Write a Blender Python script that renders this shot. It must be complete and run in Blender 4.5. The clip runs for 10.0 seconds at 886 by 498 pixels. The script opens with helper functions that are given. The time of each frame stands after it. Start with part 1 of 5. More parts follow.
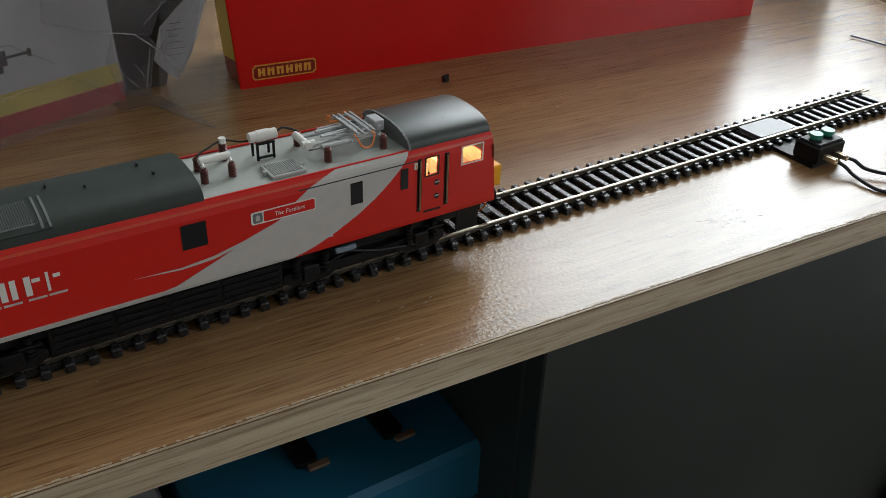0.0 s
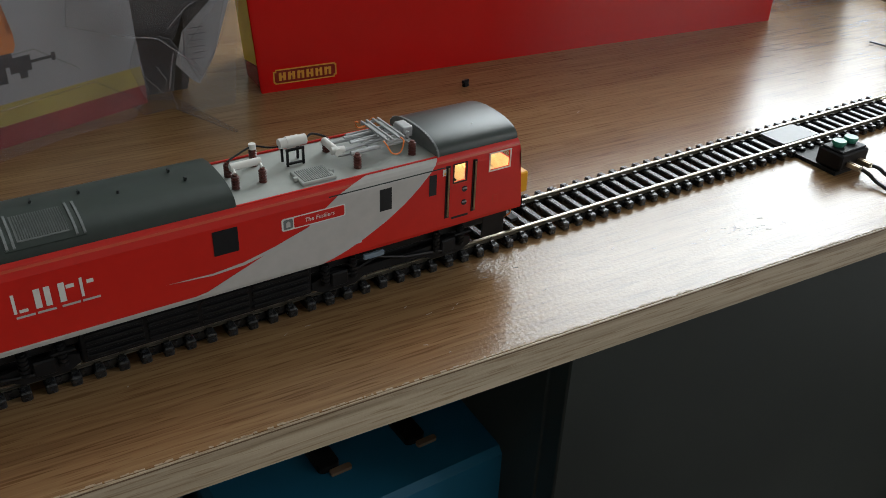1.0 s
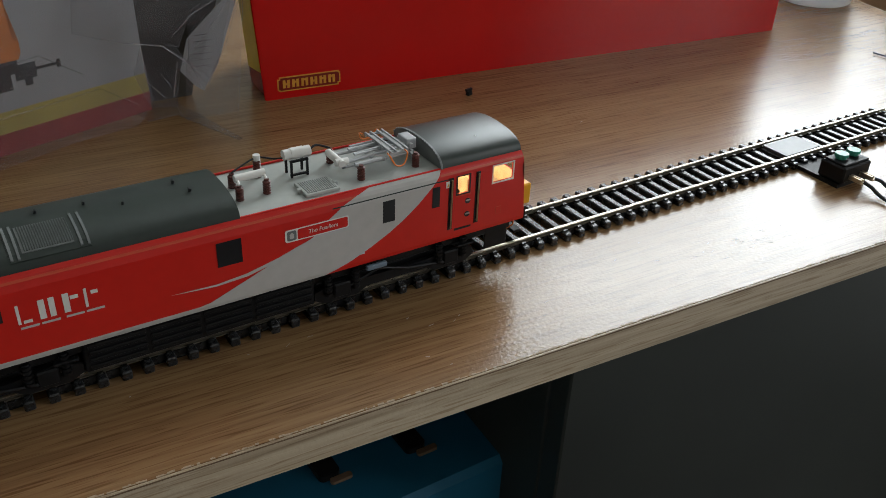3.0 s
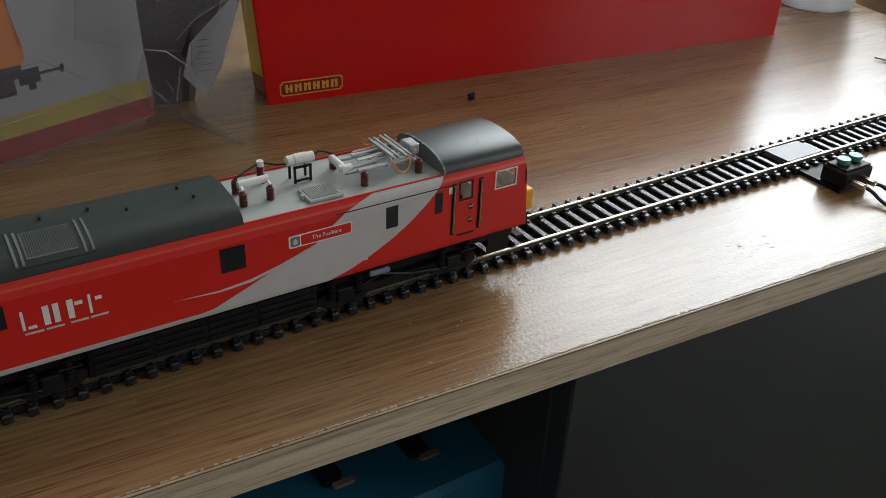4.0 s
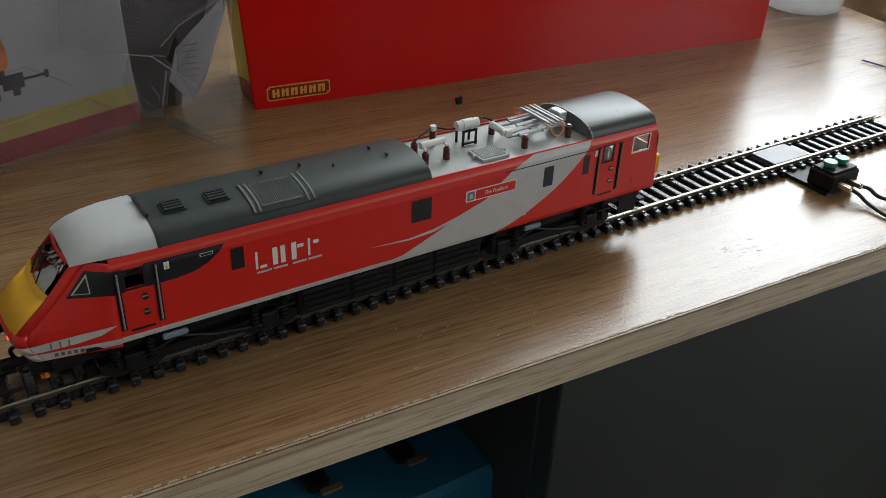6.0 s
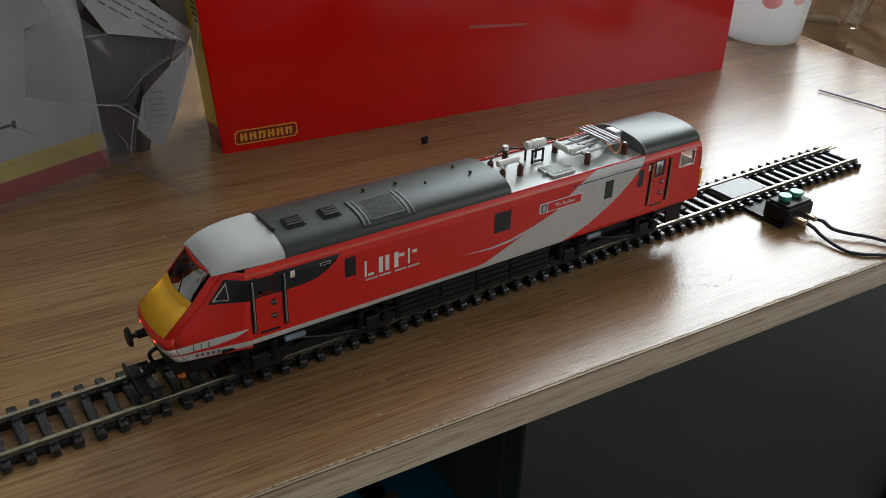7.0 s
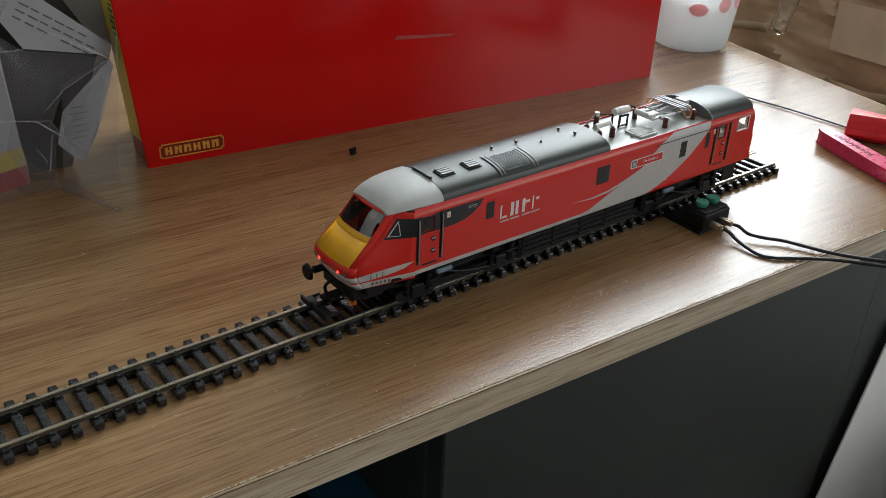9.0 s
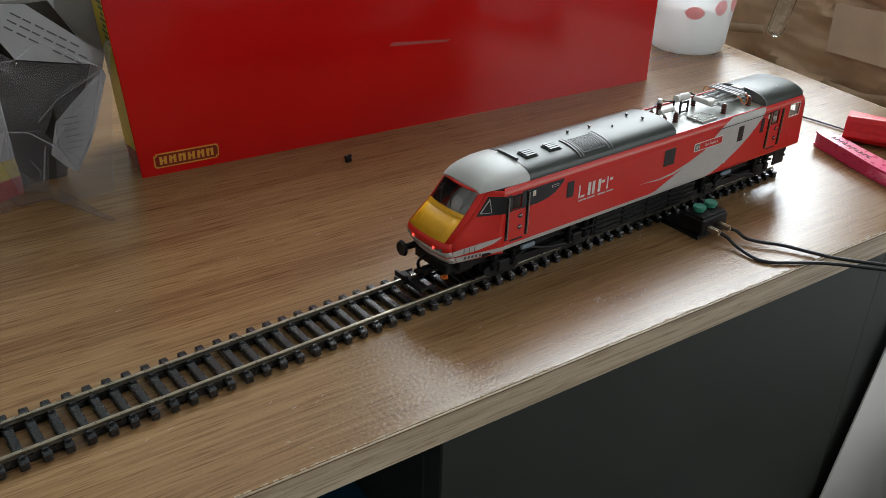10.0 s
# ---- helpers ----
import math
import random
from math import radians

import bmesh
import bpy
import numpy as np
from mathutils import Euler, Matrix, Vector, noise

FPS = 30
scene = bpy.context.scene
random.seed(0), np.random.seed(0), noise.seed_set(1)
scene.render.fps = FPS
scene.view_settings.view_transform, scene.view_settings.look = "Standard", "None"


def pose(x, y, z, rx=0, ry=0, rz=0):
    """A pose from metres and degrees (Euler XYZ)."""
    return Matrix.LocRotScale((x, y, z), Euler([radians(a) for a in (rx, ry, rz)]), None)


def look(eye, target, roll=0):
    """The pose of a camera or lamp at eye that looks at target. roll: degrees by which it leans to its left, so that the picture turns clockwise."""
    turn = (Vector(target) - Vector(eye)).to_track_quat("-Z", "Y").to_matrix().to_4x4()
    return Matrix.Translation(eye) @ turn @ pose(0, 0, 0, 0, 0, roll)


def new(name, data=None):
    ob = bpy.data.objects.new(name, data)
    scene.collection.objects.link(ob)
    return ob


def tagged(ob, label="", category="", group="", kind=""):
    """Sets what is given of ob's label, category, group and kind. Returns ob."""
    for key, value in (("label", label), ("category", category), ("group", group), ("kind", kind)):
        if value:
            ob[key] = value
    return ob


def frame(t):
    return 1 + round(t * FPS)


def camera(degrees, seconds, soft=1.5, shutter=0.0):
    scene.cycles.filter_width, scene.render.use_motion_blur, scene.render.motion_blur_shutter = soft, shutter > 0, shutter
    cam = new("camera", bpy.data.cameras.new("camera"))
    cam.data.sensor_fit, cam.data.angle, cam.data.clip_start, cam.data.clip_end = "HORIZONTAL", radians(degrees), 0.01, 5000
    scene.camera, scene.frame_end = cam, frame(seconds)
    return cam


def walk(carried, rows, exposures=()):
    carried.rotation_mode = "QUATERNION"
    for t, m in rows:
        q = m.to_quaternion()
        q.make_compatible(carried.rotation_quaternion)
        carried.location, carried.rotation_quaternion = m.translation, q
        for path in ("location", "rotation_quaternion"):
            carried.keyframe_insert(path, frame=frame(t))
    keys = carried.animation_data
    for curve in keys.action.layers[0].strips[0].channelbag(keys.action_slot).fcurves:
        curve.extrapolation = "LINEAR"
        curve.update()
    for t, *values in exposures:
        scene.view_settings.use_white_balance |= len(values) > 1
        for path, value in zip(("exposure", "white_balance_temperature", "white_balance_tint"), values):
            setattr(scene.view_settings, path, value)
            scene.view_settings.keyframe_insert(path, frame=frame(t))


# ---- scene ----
# ---- camera ----
cam = camera(53.00, 10.0, soft=0.85)
PATH = [
    (0, pose(-0.21975, -0.24920, 0.17642, 58.731, -1.873, -33.356)),
    (0.5, pose(-0.22499, -0.24742, 0.17559, 58.627, -1.968, -33.198)),
    (1, pose(-0.22586, -0.24409, 0.17756, 58.827, -1.973, -32.929)),
    (1.5, pose(-0.22517, -0.24568, 0.18136, 58.991, -1.873, -32.986)),
    (2, pose(-0.22144, -0.24640, 0.18134, 58.966, -1.925, -33.008)),
    (2.5, pose(-0.22438, -0.24416, 0.18039, 58.875, -2.188, -32.766)),
    (4, pose(-0.22615, -0.24266, 0.18212, 59.097, -2.329, -32.506)),
    (4.5, pose(-0.22456, -0.24300, 0.18214, 59.093, -2.306, -32.545)),
    (5, pose(-0.22570, -0.24159, 0.18054, 59.066, -2.408, -32.624)),
    (5.5, pose(-0.22492, -0.24299, 0.18106, 59.005, -2.332, -32.639)),
    (6, pose(-0.22328, -0.24312, 0.18216, 59.337, -2.307, -33.029)),
    (6.2, look((-0.222, -0.245, 0.184), (0.759, 1.180, -0.820), 2.5)),
    (7.5, pose(-0.21429, -0.25038, 0.19704, 60.950, -1.709, -35.541)),
    (8, pose(-0.20861, -0.25462, 0.19738, 61.019, -1.851, -36.426)),
    (8.5, pose(-0.20646, -0.25689, 0.19741, 61.033, -2.053, -37.197)),
    (9, pose(-0.20605, -0.25873, 0.19859, 61.109, -2.137, -37.547)),
    (9.5, pose(-0.20670, -0.25705, 0.19761, 61.228, -1.961, -37.603)),
    (10, pose(-0.20259, -0.25745, 0.19903, 61.359, -1.643, -37.796)),
]
# ---- end camera ----
walk(cam, PATH, exposures=[(0, -0.12), (6.2, -0.1), (8.0, 0.0), (10, 0.13)])

# ---- world, window light, added fill light ----
world = bpy.data.worlds.new("sky")
scene.world = world
world.use_nodes = True
_nt = world.node_tree
_sky = _nt.nodes.new("ShaderNodeTexSky")
_sky.sky_type, _sky.sun_disc = "NISHITA", False
_sky.sun_elevation, _sky.sun_rotation = radians(38), radians(65)
_nt.links.new(_sky.outputs[0], _nt.nodes["Background"].inputs[0])
_nt.nodes["Background"].inputs[1].default_value = 0.15


def window_light(name, place, target, sx, sy, watts, colour):
    lamp = bpy.data.lights.new(name, "AREA")
    lamp.shape, lamp.size, lamp.size_y, lamp.energy, lamp.color = "RECTANGLE", sx, sy, watts, colour
    ob = new(name, lamp)
    ob.matrix_world = look(place, target)
    return ob


# daylight through the window beyond the desk's far end
window_light("window_daylight", (1.06, 0.86, 0.90), (0.06, 0.86, 0.90), 1.00, 1.24, 38.5, (0.88, 0.97, 1.0))
# fill lamp added to brighten the near sides, set in an invented window
window_light("added_fill_light", (1.06, -1.12, 0.66), (0.06, -1.12, 0.66), 0.80, 0.96, 10.5, (0.96, 0.97, 0.95))

# ---- materials ----


def mat(name, colour, rough=0.5, metal=0.0, vary=0.12, scale=300.0, bump=0.0, bump_scale=900.0, coat=0.0, emit=None, transmission=0.0, ior=1.45, spec=0.5, alpha=1.0):
    m = bpy.data.materials.new(name)
    m.use_nodes = True
    nt = m.node_tree
    b = nt.nodes["Principled BSDF"]
    b.inputs["Roughness"].default_value = rough
    b.inputs["Metallic"].default_value = metal
    b.inputs["Coat Weight"].default_value = coat
    b.inputs["Coat Roughness"].default_value = 0.12
    b.inputs["Transmission Weight"].default_value = transmission
    b.inputs["IOR"].default_value = ior
    b.inputs["Specular IOR Level"].default_value = spec
    b.inputs["Alpha"].default_value = alpha
    b.inputs["Base Color"].default_value = (*colour, 1)
    if emit:
        b.inputs["Emission Color"].default_value = (*emit[:3], 1)
        b.inputs["Emission Strength"].default_value = emit[3]
    tc = nt.nodes.new("ShaderNodeTexCoord")
    if vary:
        n = nt.nodes.new("ShaderNodeTexNoise")
        n.inputs["Scale"].default_value = scale
        n.inputs["Detail"].default_value = 5
        nt.links.new(tc.outputs["Object"], n.inputs["Vector"])
        r = nt.nodes.new("ShaderNodeValToRGB")
        r.color_ramp.elements[0].position, r.color_ramp.elements[1].position = 0.3, 0.72
        r.color_ramp.elements[0].color = (*[c * (1 - vary) for c in colour], 1)
        r.color_ramp.elements[1].color = (*[min(1, c * (1 + vary)) for c in colour], 1)
        nt.links.new(n.outputs["Fac"], r.inputs["Fac"])
        nt.links.new(r.outputs["Color"], b.inputs["Base Color"])
        mr = nt.nodes.new("ShaderNodeMapRange")
        mr.inputs["To Min"].default_value, mr.inputs["To Max"].default_value = max(0.02, rough - 0.03), min(1, rough + 0.03)
        nt.links.new(n.outputs["Fac"], mr.inputs["Value"])
        nt.links.new(mr.outputs["Result"], b.inputs["Roughness"])
    if bump:
        n2 = nt.nodes.new("ShaderNodeTexNoise")
        n2.inputs["Scale"].default_value = bump_scale
        n2.inputs["Detail"].default_value = 4
        nt.links.new(tc.outputs["Object"], n2.inputs["Vector"])
        bp = nt.nodes.new("ShaderNodeBump")
        bp.inputs["Strength"].default_value = bump
        bp.inputs["Distance"].default_value = 0.0004
        nt.links.new(n2.outputs["Fac"], bp.inputs["Height"])
        nt.links.new(bp.outputs["Normal"], b.inputs["Normal"])
    return m


def wood_mat(name, dark, mid, light, rough):
    """Printed beech: long streaks along x, short dark pores, a fine pressed grain."""
    m = bpy.data.materials.new(name)
    m.use_nodes = True
    nt = m.node_tree
    b = nt.nodes["Principled BSDF"]
    b.inputs["Specular IOR Level"].default_value = 0.46
    tc = nt.nodes.new("ShaderNodeTexCoord")

    def stretched(sx, sy, sz, scale, detail, distortion=0.0):
        mp = nt.nodes.new("ShaderNodeMapping")
        mp.inputs["Scale"].default_value = (sx, sy, sz)
        n = nt.nodes.new("ShaderNodeTexNoise")
        n.inputs["Scale"].default_value, n.inputs["Detail"].default_value = scale, detail
        n.inputs["Distortion"].default_value = distortion
        nt.links.new(tc.outputs["Object"], mp.inputs["Vector"])
        nt.links.new(mp.outputs["Vector"], n.inputs["Vector"])
        return n.outputs["Fac"]

    broad = stretched(1.6, 30, 30, 1.6, 3, 0.5)
    fine = stretched(7, 330, 330, 2.0, 4, 0.15)
    pores = stretched(24, 560, 560, 2.0, 2, 0.2)
    mix = nt.nodes.new("ShaderNodeMath")
    mix.operation = "MULTIPLY_ADD"
    nt.links.new(fine, mix.inputs[0])
    mix.inputs[1].default_value = 0.6
    half = nt.nodes.new("ShaderNodeMath")
    half.operation = "MULTIPLY"
    nt.links.new(broad, half.inputs[0])
    half.inputs[1].default_value = 0.55
    nt.links.new(half.outputs[0], mix.inputs[2])
    ramp = nt.nodes.new("ShaderNodeValToRGB")
    e = ramp.color_ramp.elements
    e[0].position, e[0].color = 0.43, (*dark, 1)
    e[1].position, e[1].color = 0.72, (*light, 1)
    k = e.new(0.565)
    k.color = (*mid, 1)
    nt.links.new(mix.outputs[0], ramp.inputs["Fac"])
    pr = nt.nodes.new("ShaderNodeValToRGB")
    pr.color_ramp.elements[0].position, pr.color_ramp.elements[0].color = 0.36, (0.70, 0.63, 0.56, 1)
    pr.color_ramp.elements[1].position, pr.color_ramp.elements[1].color = 0.45, (1, 1, 1, 1)
    nt.links.new(pores, pr.inputs["Fac"])
    mul = nt.nodes.new("ShaderNodeMix")
    mul.data_type, mul.blend_type = "RGBA", "MULTIPLY"
    mul.inputs["Factor"].default_value = 1.0
    nt.links.new(ramp.outputs["Color"], mul.inputs[6])
    nt.links.new(pr.outputs["Color"], mul.inputs[7])
    nt.links.new(mul.outputs[2], b.inputs["Base Color"])
    # smears in the gloss and a pressed texture
    smear = stretched(9, 9, 9, 1.0, 5, 0.4)
    mr = nt.nodes.new("ShaderNodeMapRange")
    mr.inputs["To Min"].default_value, mr.inputs["To Max"].default_value = rough - 0.06, rough + 0.08
    nt.links.new(smear, mr.inputs["Value"])
    nt.links.new(mr.outputs["Result"], b.inputs["Roughness"])
    speck = stretched(620, 760, 760, 1.0, 3)
    add = nt.nodes.new("ShaderNodeMath")
    add.operation = "MULTIPLY_ADD"
    nt.links.new(pores, add.inputs[0])
    add.inputs[1].default_value = 0.25
    nt.links.new(speck, add.inputs[2])
    bp = nt.nodes.new("ShaderNodeBump")
    bp.inputs["Strength"].default_value, bp.inputs["Distance"].default_value = 0.30, 0.0004
    nt.links.new(add.outputs[0], bp.inputs["Height"])
    nt.links.new(bp.outputs["Normal"], b.inputs["Normal"])
    return m


M_WOOD = wood_mat("beech_melamine", (0.172, 0.092, 0.040), (0.236, 0.136, 0.061), (0.288, 0.177, 0.085), 0.23)
M_EDGE = wood_mat("beech_edging", (0.27, 0.20, 0.13), (0.42, 0.33, 0.23), (0.53, 0.44, 0.32), 0.40)
M_CORE = mat("worn_edge_line", (0.16, 0.10, 0.06), 0.8, bump=0.4)
M_RED = mat("red_paint", (0.55, 0.017, 0.011), 0.30, vary=0.03, spec=0.45)
M_ORANGE = mat("orange_line_paint", (0.50, 0.055, 0.02), 0.4, vary=0.05)
M_SILVER = mat("pale_grey_paint", (0.45, 0.435, 0.42), 0.42, vary=0.04)
M_CABROOF = mat("cab_roof_grey", (0.47, 0.48, 0.475), 0.4, vary=0.04)
M_ROOF = mat("dark_roof_grey", (0.022, 0.030, 0.026), 0.40, vary=0.10, spec=0.42)
M_GRILLE = mat("roof_grille_grey", (0.13, 0.14, 0.138), 0.45, vary=0.1)
M_DECK = mat("roof_well_grey", (0.37, 0.39, 0.37), 0.33, vary=0.05)
M_YELLOW = mat("warning_yellow", (0.72, 0.36, 0.012), 0.38, vary=0.04)
M_BLACK = mat("black_plastic", (0.006, 0.006, 0.007), 0.5, vary=0.3, bump=0.15, spec=0.28)
M_BLACKPAINT = mat("black_window_paint", (0.010, 0.011, 0.013), 0.34, vary=0.1)
M_BRUSHED = mat("handrail_metal", (0.42, 0.42, 0.42), 0.35, metal=0.8, vary=0.1)
M_BRASS = mat("dull_brass_rail", (0.30, 0.22, 0.12), 0.45, metal=0.3, vary=0.1)
M_INSUL = mat("brown_ceramic", (0.085, 0.022, 0.016), 0.32, vary=0.2)
M_PANTO = mat("pantograph_grey", (0.40, 0.41, 0.42), 0.4, metal=0.25, vary=0.1)
M_WHITEPL = mat("white_plastic", (0.66, 0.65, 0.62), 0.45, vary=0.05)
M_COPPER = mat("orange_wire", (0.75, 0.20, 0.03), 0.4)
M_BLUESTEP = mat("blue_grey_damper", (0.16, 0.21, 0.27), 0.35, vary=0.1)
M_TYRE = mat("wheel_steel", (0.25, 0.24, 0.23), 0.35, metal=0.9, vary=0.15)
M_RAIL = mat("nickel_silver_rail", (0.50, 0.45, 0.36), 0.28, metal=1.0, vary=0.12)
M_RAILSIDE = mat("dull_rail_web", (0.13, 0.115, 0.09), 0.5, metal=0.6, vary=0.2)
M_SLEEPER = mat("sleeper_plastic", (0.013, 0.014, 0.016), 0.27, vary=0.3, bump=0.35, bump_scale=1500, spec=0.75)
M_CABGLASS = mat("cab_glass", (0.96, 0.97, 0.97), 0.04, vary=0, transmission=1.0, ior=1.1)
M_CABIN = mat("cab_lining", (0.80, 0.78, 0.74), 0.6, vary=0.1)
M_SEAT = mat("cab_seat_grey", (0.78, 0.78, 0.77), 0.6, vary=0.1)
M_GLOW = mat("warm_cab_led", (1, 0.8, 0.5), 0.5, vary=0, emit=(1.0, 0.46, 0.15, 60.0))
M_TAIL = mat("red_tail_led", (0.8, 0.02, 0.02), 0.4, vary=0, emit=(1.0, 0.02, 0.015, 9.0))
M_CARD = mat("red_gloss_card", (0.52, 0.005, 0.005), 0.22, vary=0.06, scale=14, bump=0.05, bump_scale=18, coat=0.2, spec=0.32)
M_CARDYEL = mat("yellow_card", (0.62, 0.47, 0.03), 0.35, vary=0.1, scale=40)
M_LOGO = mat("logo_gold", (0.62, 0.30, 0.045), 0.35, vary=0.05)
M_LOGODK = mat("logo_dark_red", (0.20, 0.012, 0.008), 0.3, vary=0.05)
M_PAPER = mat("white_paper", (0.34, 0.35, 0.37), 0.7, vary=0.05, scale=60, bump=0.1)
M_INK = mat("grey_ink", (0.10, 0.10, 0.11), 0.7, vary=0.05)
M_PRINTYEL = mat("printed_yellow", (0.42, 0.34, 0.08), 0.5, vary=0.1, scale=50)
M_PRINTRED = mat("printed_red", (0.28, 0.028, 0.022), 0.45, vary=0.12, scale=60)
M_PRINTOR = mat("printed_orange", (0.60, 0.19, 0.03), 0.5, vary=0.1)
# dark inside of the sleeve; also the shade painted into the leaflet's fold
M_CARDSHADE = mat("dark_card_and_fold_shade", (0.035, 0.030, 0.022), 0.6, vary=0.2)
M_BLISTER = mat("clear_blister_plastic", (0.24, 0.24, 0.27), 0.13, vary=0.1, scale=60, alpha=0.11, spec=0.8, bump=0.2, bump_scale=50)
M_TUB = mat("frosted_tub_plastic", (0.93, 0.95, 0.96), 0.30, vary=0.03, scale=60, transmission=0.85, ior=1.12)
M_LIQUID = mat("tub_contents_pale", (0.88, 0.90, 0.88), 0.5, vary=0.05, scale=45, transmission=0.6, ior=1.2)


def let_light_through(m, share, colour=(0.93, 0.95, 0.95)):
    """Turns part of a plastic into a cloudy one that daylight shines through."""
    nt = m.node_tree
    out = nt.nodes["Material Output"]
    cloudy = nt.nodes.new("ShaderNodeBsdfTranslucent")
    cloudy.inputs["Color"].default_value = (*colour, 1)
    mixed = nt.nodes.new("ShaderNodeMixShader")
    mixed.inputs["Fac"].default_value = share
    nt.links.new(nt.nodes["Principled BSDF"].outputs[0], mixed.inputs[1])
    nt.links.new(cloudy.outputs[0], mixed.inputs[2])
    nt.links.new(mixed.outputs[0], out.inputs["Surface"])


let_light_through(M_TUB, 0.4)
let_light_through(M_LIQUID, 0.5)
M_PINKLBL = mat("pink_print", (0.90, 0.58, 0.60), 0.5, vary=0.1)
let_light_through(M_PINKLBL, 0.6, (0.97, 0.66, 0.68))
M_KRAFT = mat("kraft_paper", (0.58, 0.40, 0.26), 0.42, vary=0.22, scale=26, bump=0.7, bump_scale=24)
M_KRAFTLT = mat("packing_tape", (0.46, 0.33, 0.21), 0.24, vary=0.12, scale=30, bump=0.5, bump_scale=30)
M_PANELTAN = mat("pale_tan_card", (0.62, 0.50, 0.37), 0.5, vary=0.1, scale=40)
M_GLASS = mat("clear_tube_glass", (0.96, 0.98, 0.98), 0.03, vary=0, transmission=1.0, ior=1.4)
M_PINK = mat("pink_enamel", (0.72, 0.045, 0.16), 0.28, vary=0.06, coat=0.3)
M_PINKINK = mat("dark_pink_ink", (0.16, 0.01, 0.03), 0.5, vary=0.1)
M_REDFOIL = mat("red_rubber", (0.70, 0.02, 0.03), 0.33, vary=0.1, bump=0.3, bump_scale=200)
M_GREEN = mat("green_push_button", (0.035, 0.24, 0.17), 0.35, vary=0.1)
M_TIN = mat("tinned_brass", (0.55, 0.47, 0.35), 0.3, metal=0.9, vary=0.2)
M_TILE = mat("dark_grey_plastic", (0.10, 0.10, 0.105), 0.38, vary=0.1)
M_WIRE = mat("black_cable_jacket", (0.012, 0.012, 0.013), 0.33, vary=0.1)
M_DARKPANEL = mat("near_black_panel", (0.019, 0.022, 0.019), 0.5, vary=0.25, scale=12, bump=0.1)
M_BLUE = mat("blue_card", (0.006, 0.11, 0.20), 0.6, vary=0.12, scale=20)
# darker copy of the wall paint: the north wall's shade is in the colour
M_WALLSHADE = mat("wall_with_shade_tone", (0.17, 0.17, 0.15), 0.85, vary=0.08, scale=6, bump=0.15, bump_scale=120)
M_WALL = mat("painted_wall", (0.52, 0.51, 0.49), 0.85, vary=0.06, scale=6, bump=0.15, bump_scale=120)
M_CEIL = mat("white_ceiling", (0.75, 0.74, 0.71), 0.9, vary=0.04, scale=6)
M_CARPET = mat("dark_carpet", (0.10, 0.09, 0.085), 0.95, vary=0.3, scale=200, bump=0.8, bump_scale=500)
M_WHITEWOOD = mat("white_gloss_wood", (0.78, 0.77, 0.75), 0.4, vary=0.05, scale=10)
M_CLOTH = mat("white_cloth", (0.84, 0.85, 0.88), 0.9, vary=0.15, scale=30, bump=0.6, bump_scale=90)
M_BEIGE = mat("beige_card", (0.40, 0.33, 0.25), 0.7, vary=0.1, scale=30)
M_PANE = mat("window_pane_glass", (1, 1, 1), 0.0, vary=0, transmission=1.0, ior=1.05)

# ---- mesh tools; all of them in millimetres ----
MM = 0.001


def part(name, bm, material, parent=None, label="", smooth=False):
    bmesh.ops.recalc_face_normals(bm, faces=bm.faces)
    bmesh.ops.scale(bm, vec=(MM, MM, MM), verts=bm.verts)
    me = bpy.data.meshes.new(name)
    bm.to_mesh(me)
    bm.free()
    me.materials.append(material)
    if smooth:
        for p in me.polygons:
            p.use_smooth = True
        me.set_sharp_from_angle(angle=radians(35))
    ob = new(name, me)
    if parent:
        ob.parent = parent
    if label:
        tagged(ob, label)
    return ob


def base(name, x=0, y=0, z=0, rz=0, label="", category="", group="", kind=""):
    """An Empty at a thing's base, in millimetres."""
    ob = new(name)
    ob.empty_display_size = 0.01
    ob.matrix_world = pose(x * MM, y * MM, z * MM, 0, 0, rz)
    return tagged(ob, label, category, group, kind)


def box(bm, x0, x1, y0, y1, z0, z1, bevel=0.0, seg=2, m=None):
    r = bmesh.ops.create_cube(bm, size=1)
    vs = r["verts"]
    for v in vs:
        v.co = Vector(((x0 + x1) / 2 + v.co.x * (x1 - x0), (y0 + y1) / 2 + v.co.y * (y1 - y0), (z0 + z1) / 2 + v.co.z * (z1 - z0)))
    if m is not None:
        bmesh.ops.transform(bm, matrix=m, verts=vs)
    if bevel:
        es = list({e for v in vs for e in v.link_edges})
        bmesh.ops.bevel(bm, geom=es, offset=bevel, segments=seg, profile=0.5, affect="EDGES")
    return bm


def boxes(*args, bevel=0.0, seg=1):
    bm = bmesh.new()
    for a in args:
        box(bm, *a, bevel=bevel, seg=seg)
    return bm


def cyl(bm, a, b, r, r2=None, seg=12):
    a, b = Vector(a), Vector(b)
    d = b - a
    m = Matrix.Translation((a + b) / 2) @ d.to_track_quat("Z", "Y").to_matrix().to_4x4()
    bmesh.ops.create_cone(bm, cap_ends=True, segments=seg, radius1=r, radius2=r if r2 is None else r2, depth=d.length, matrix=m)
    return bm


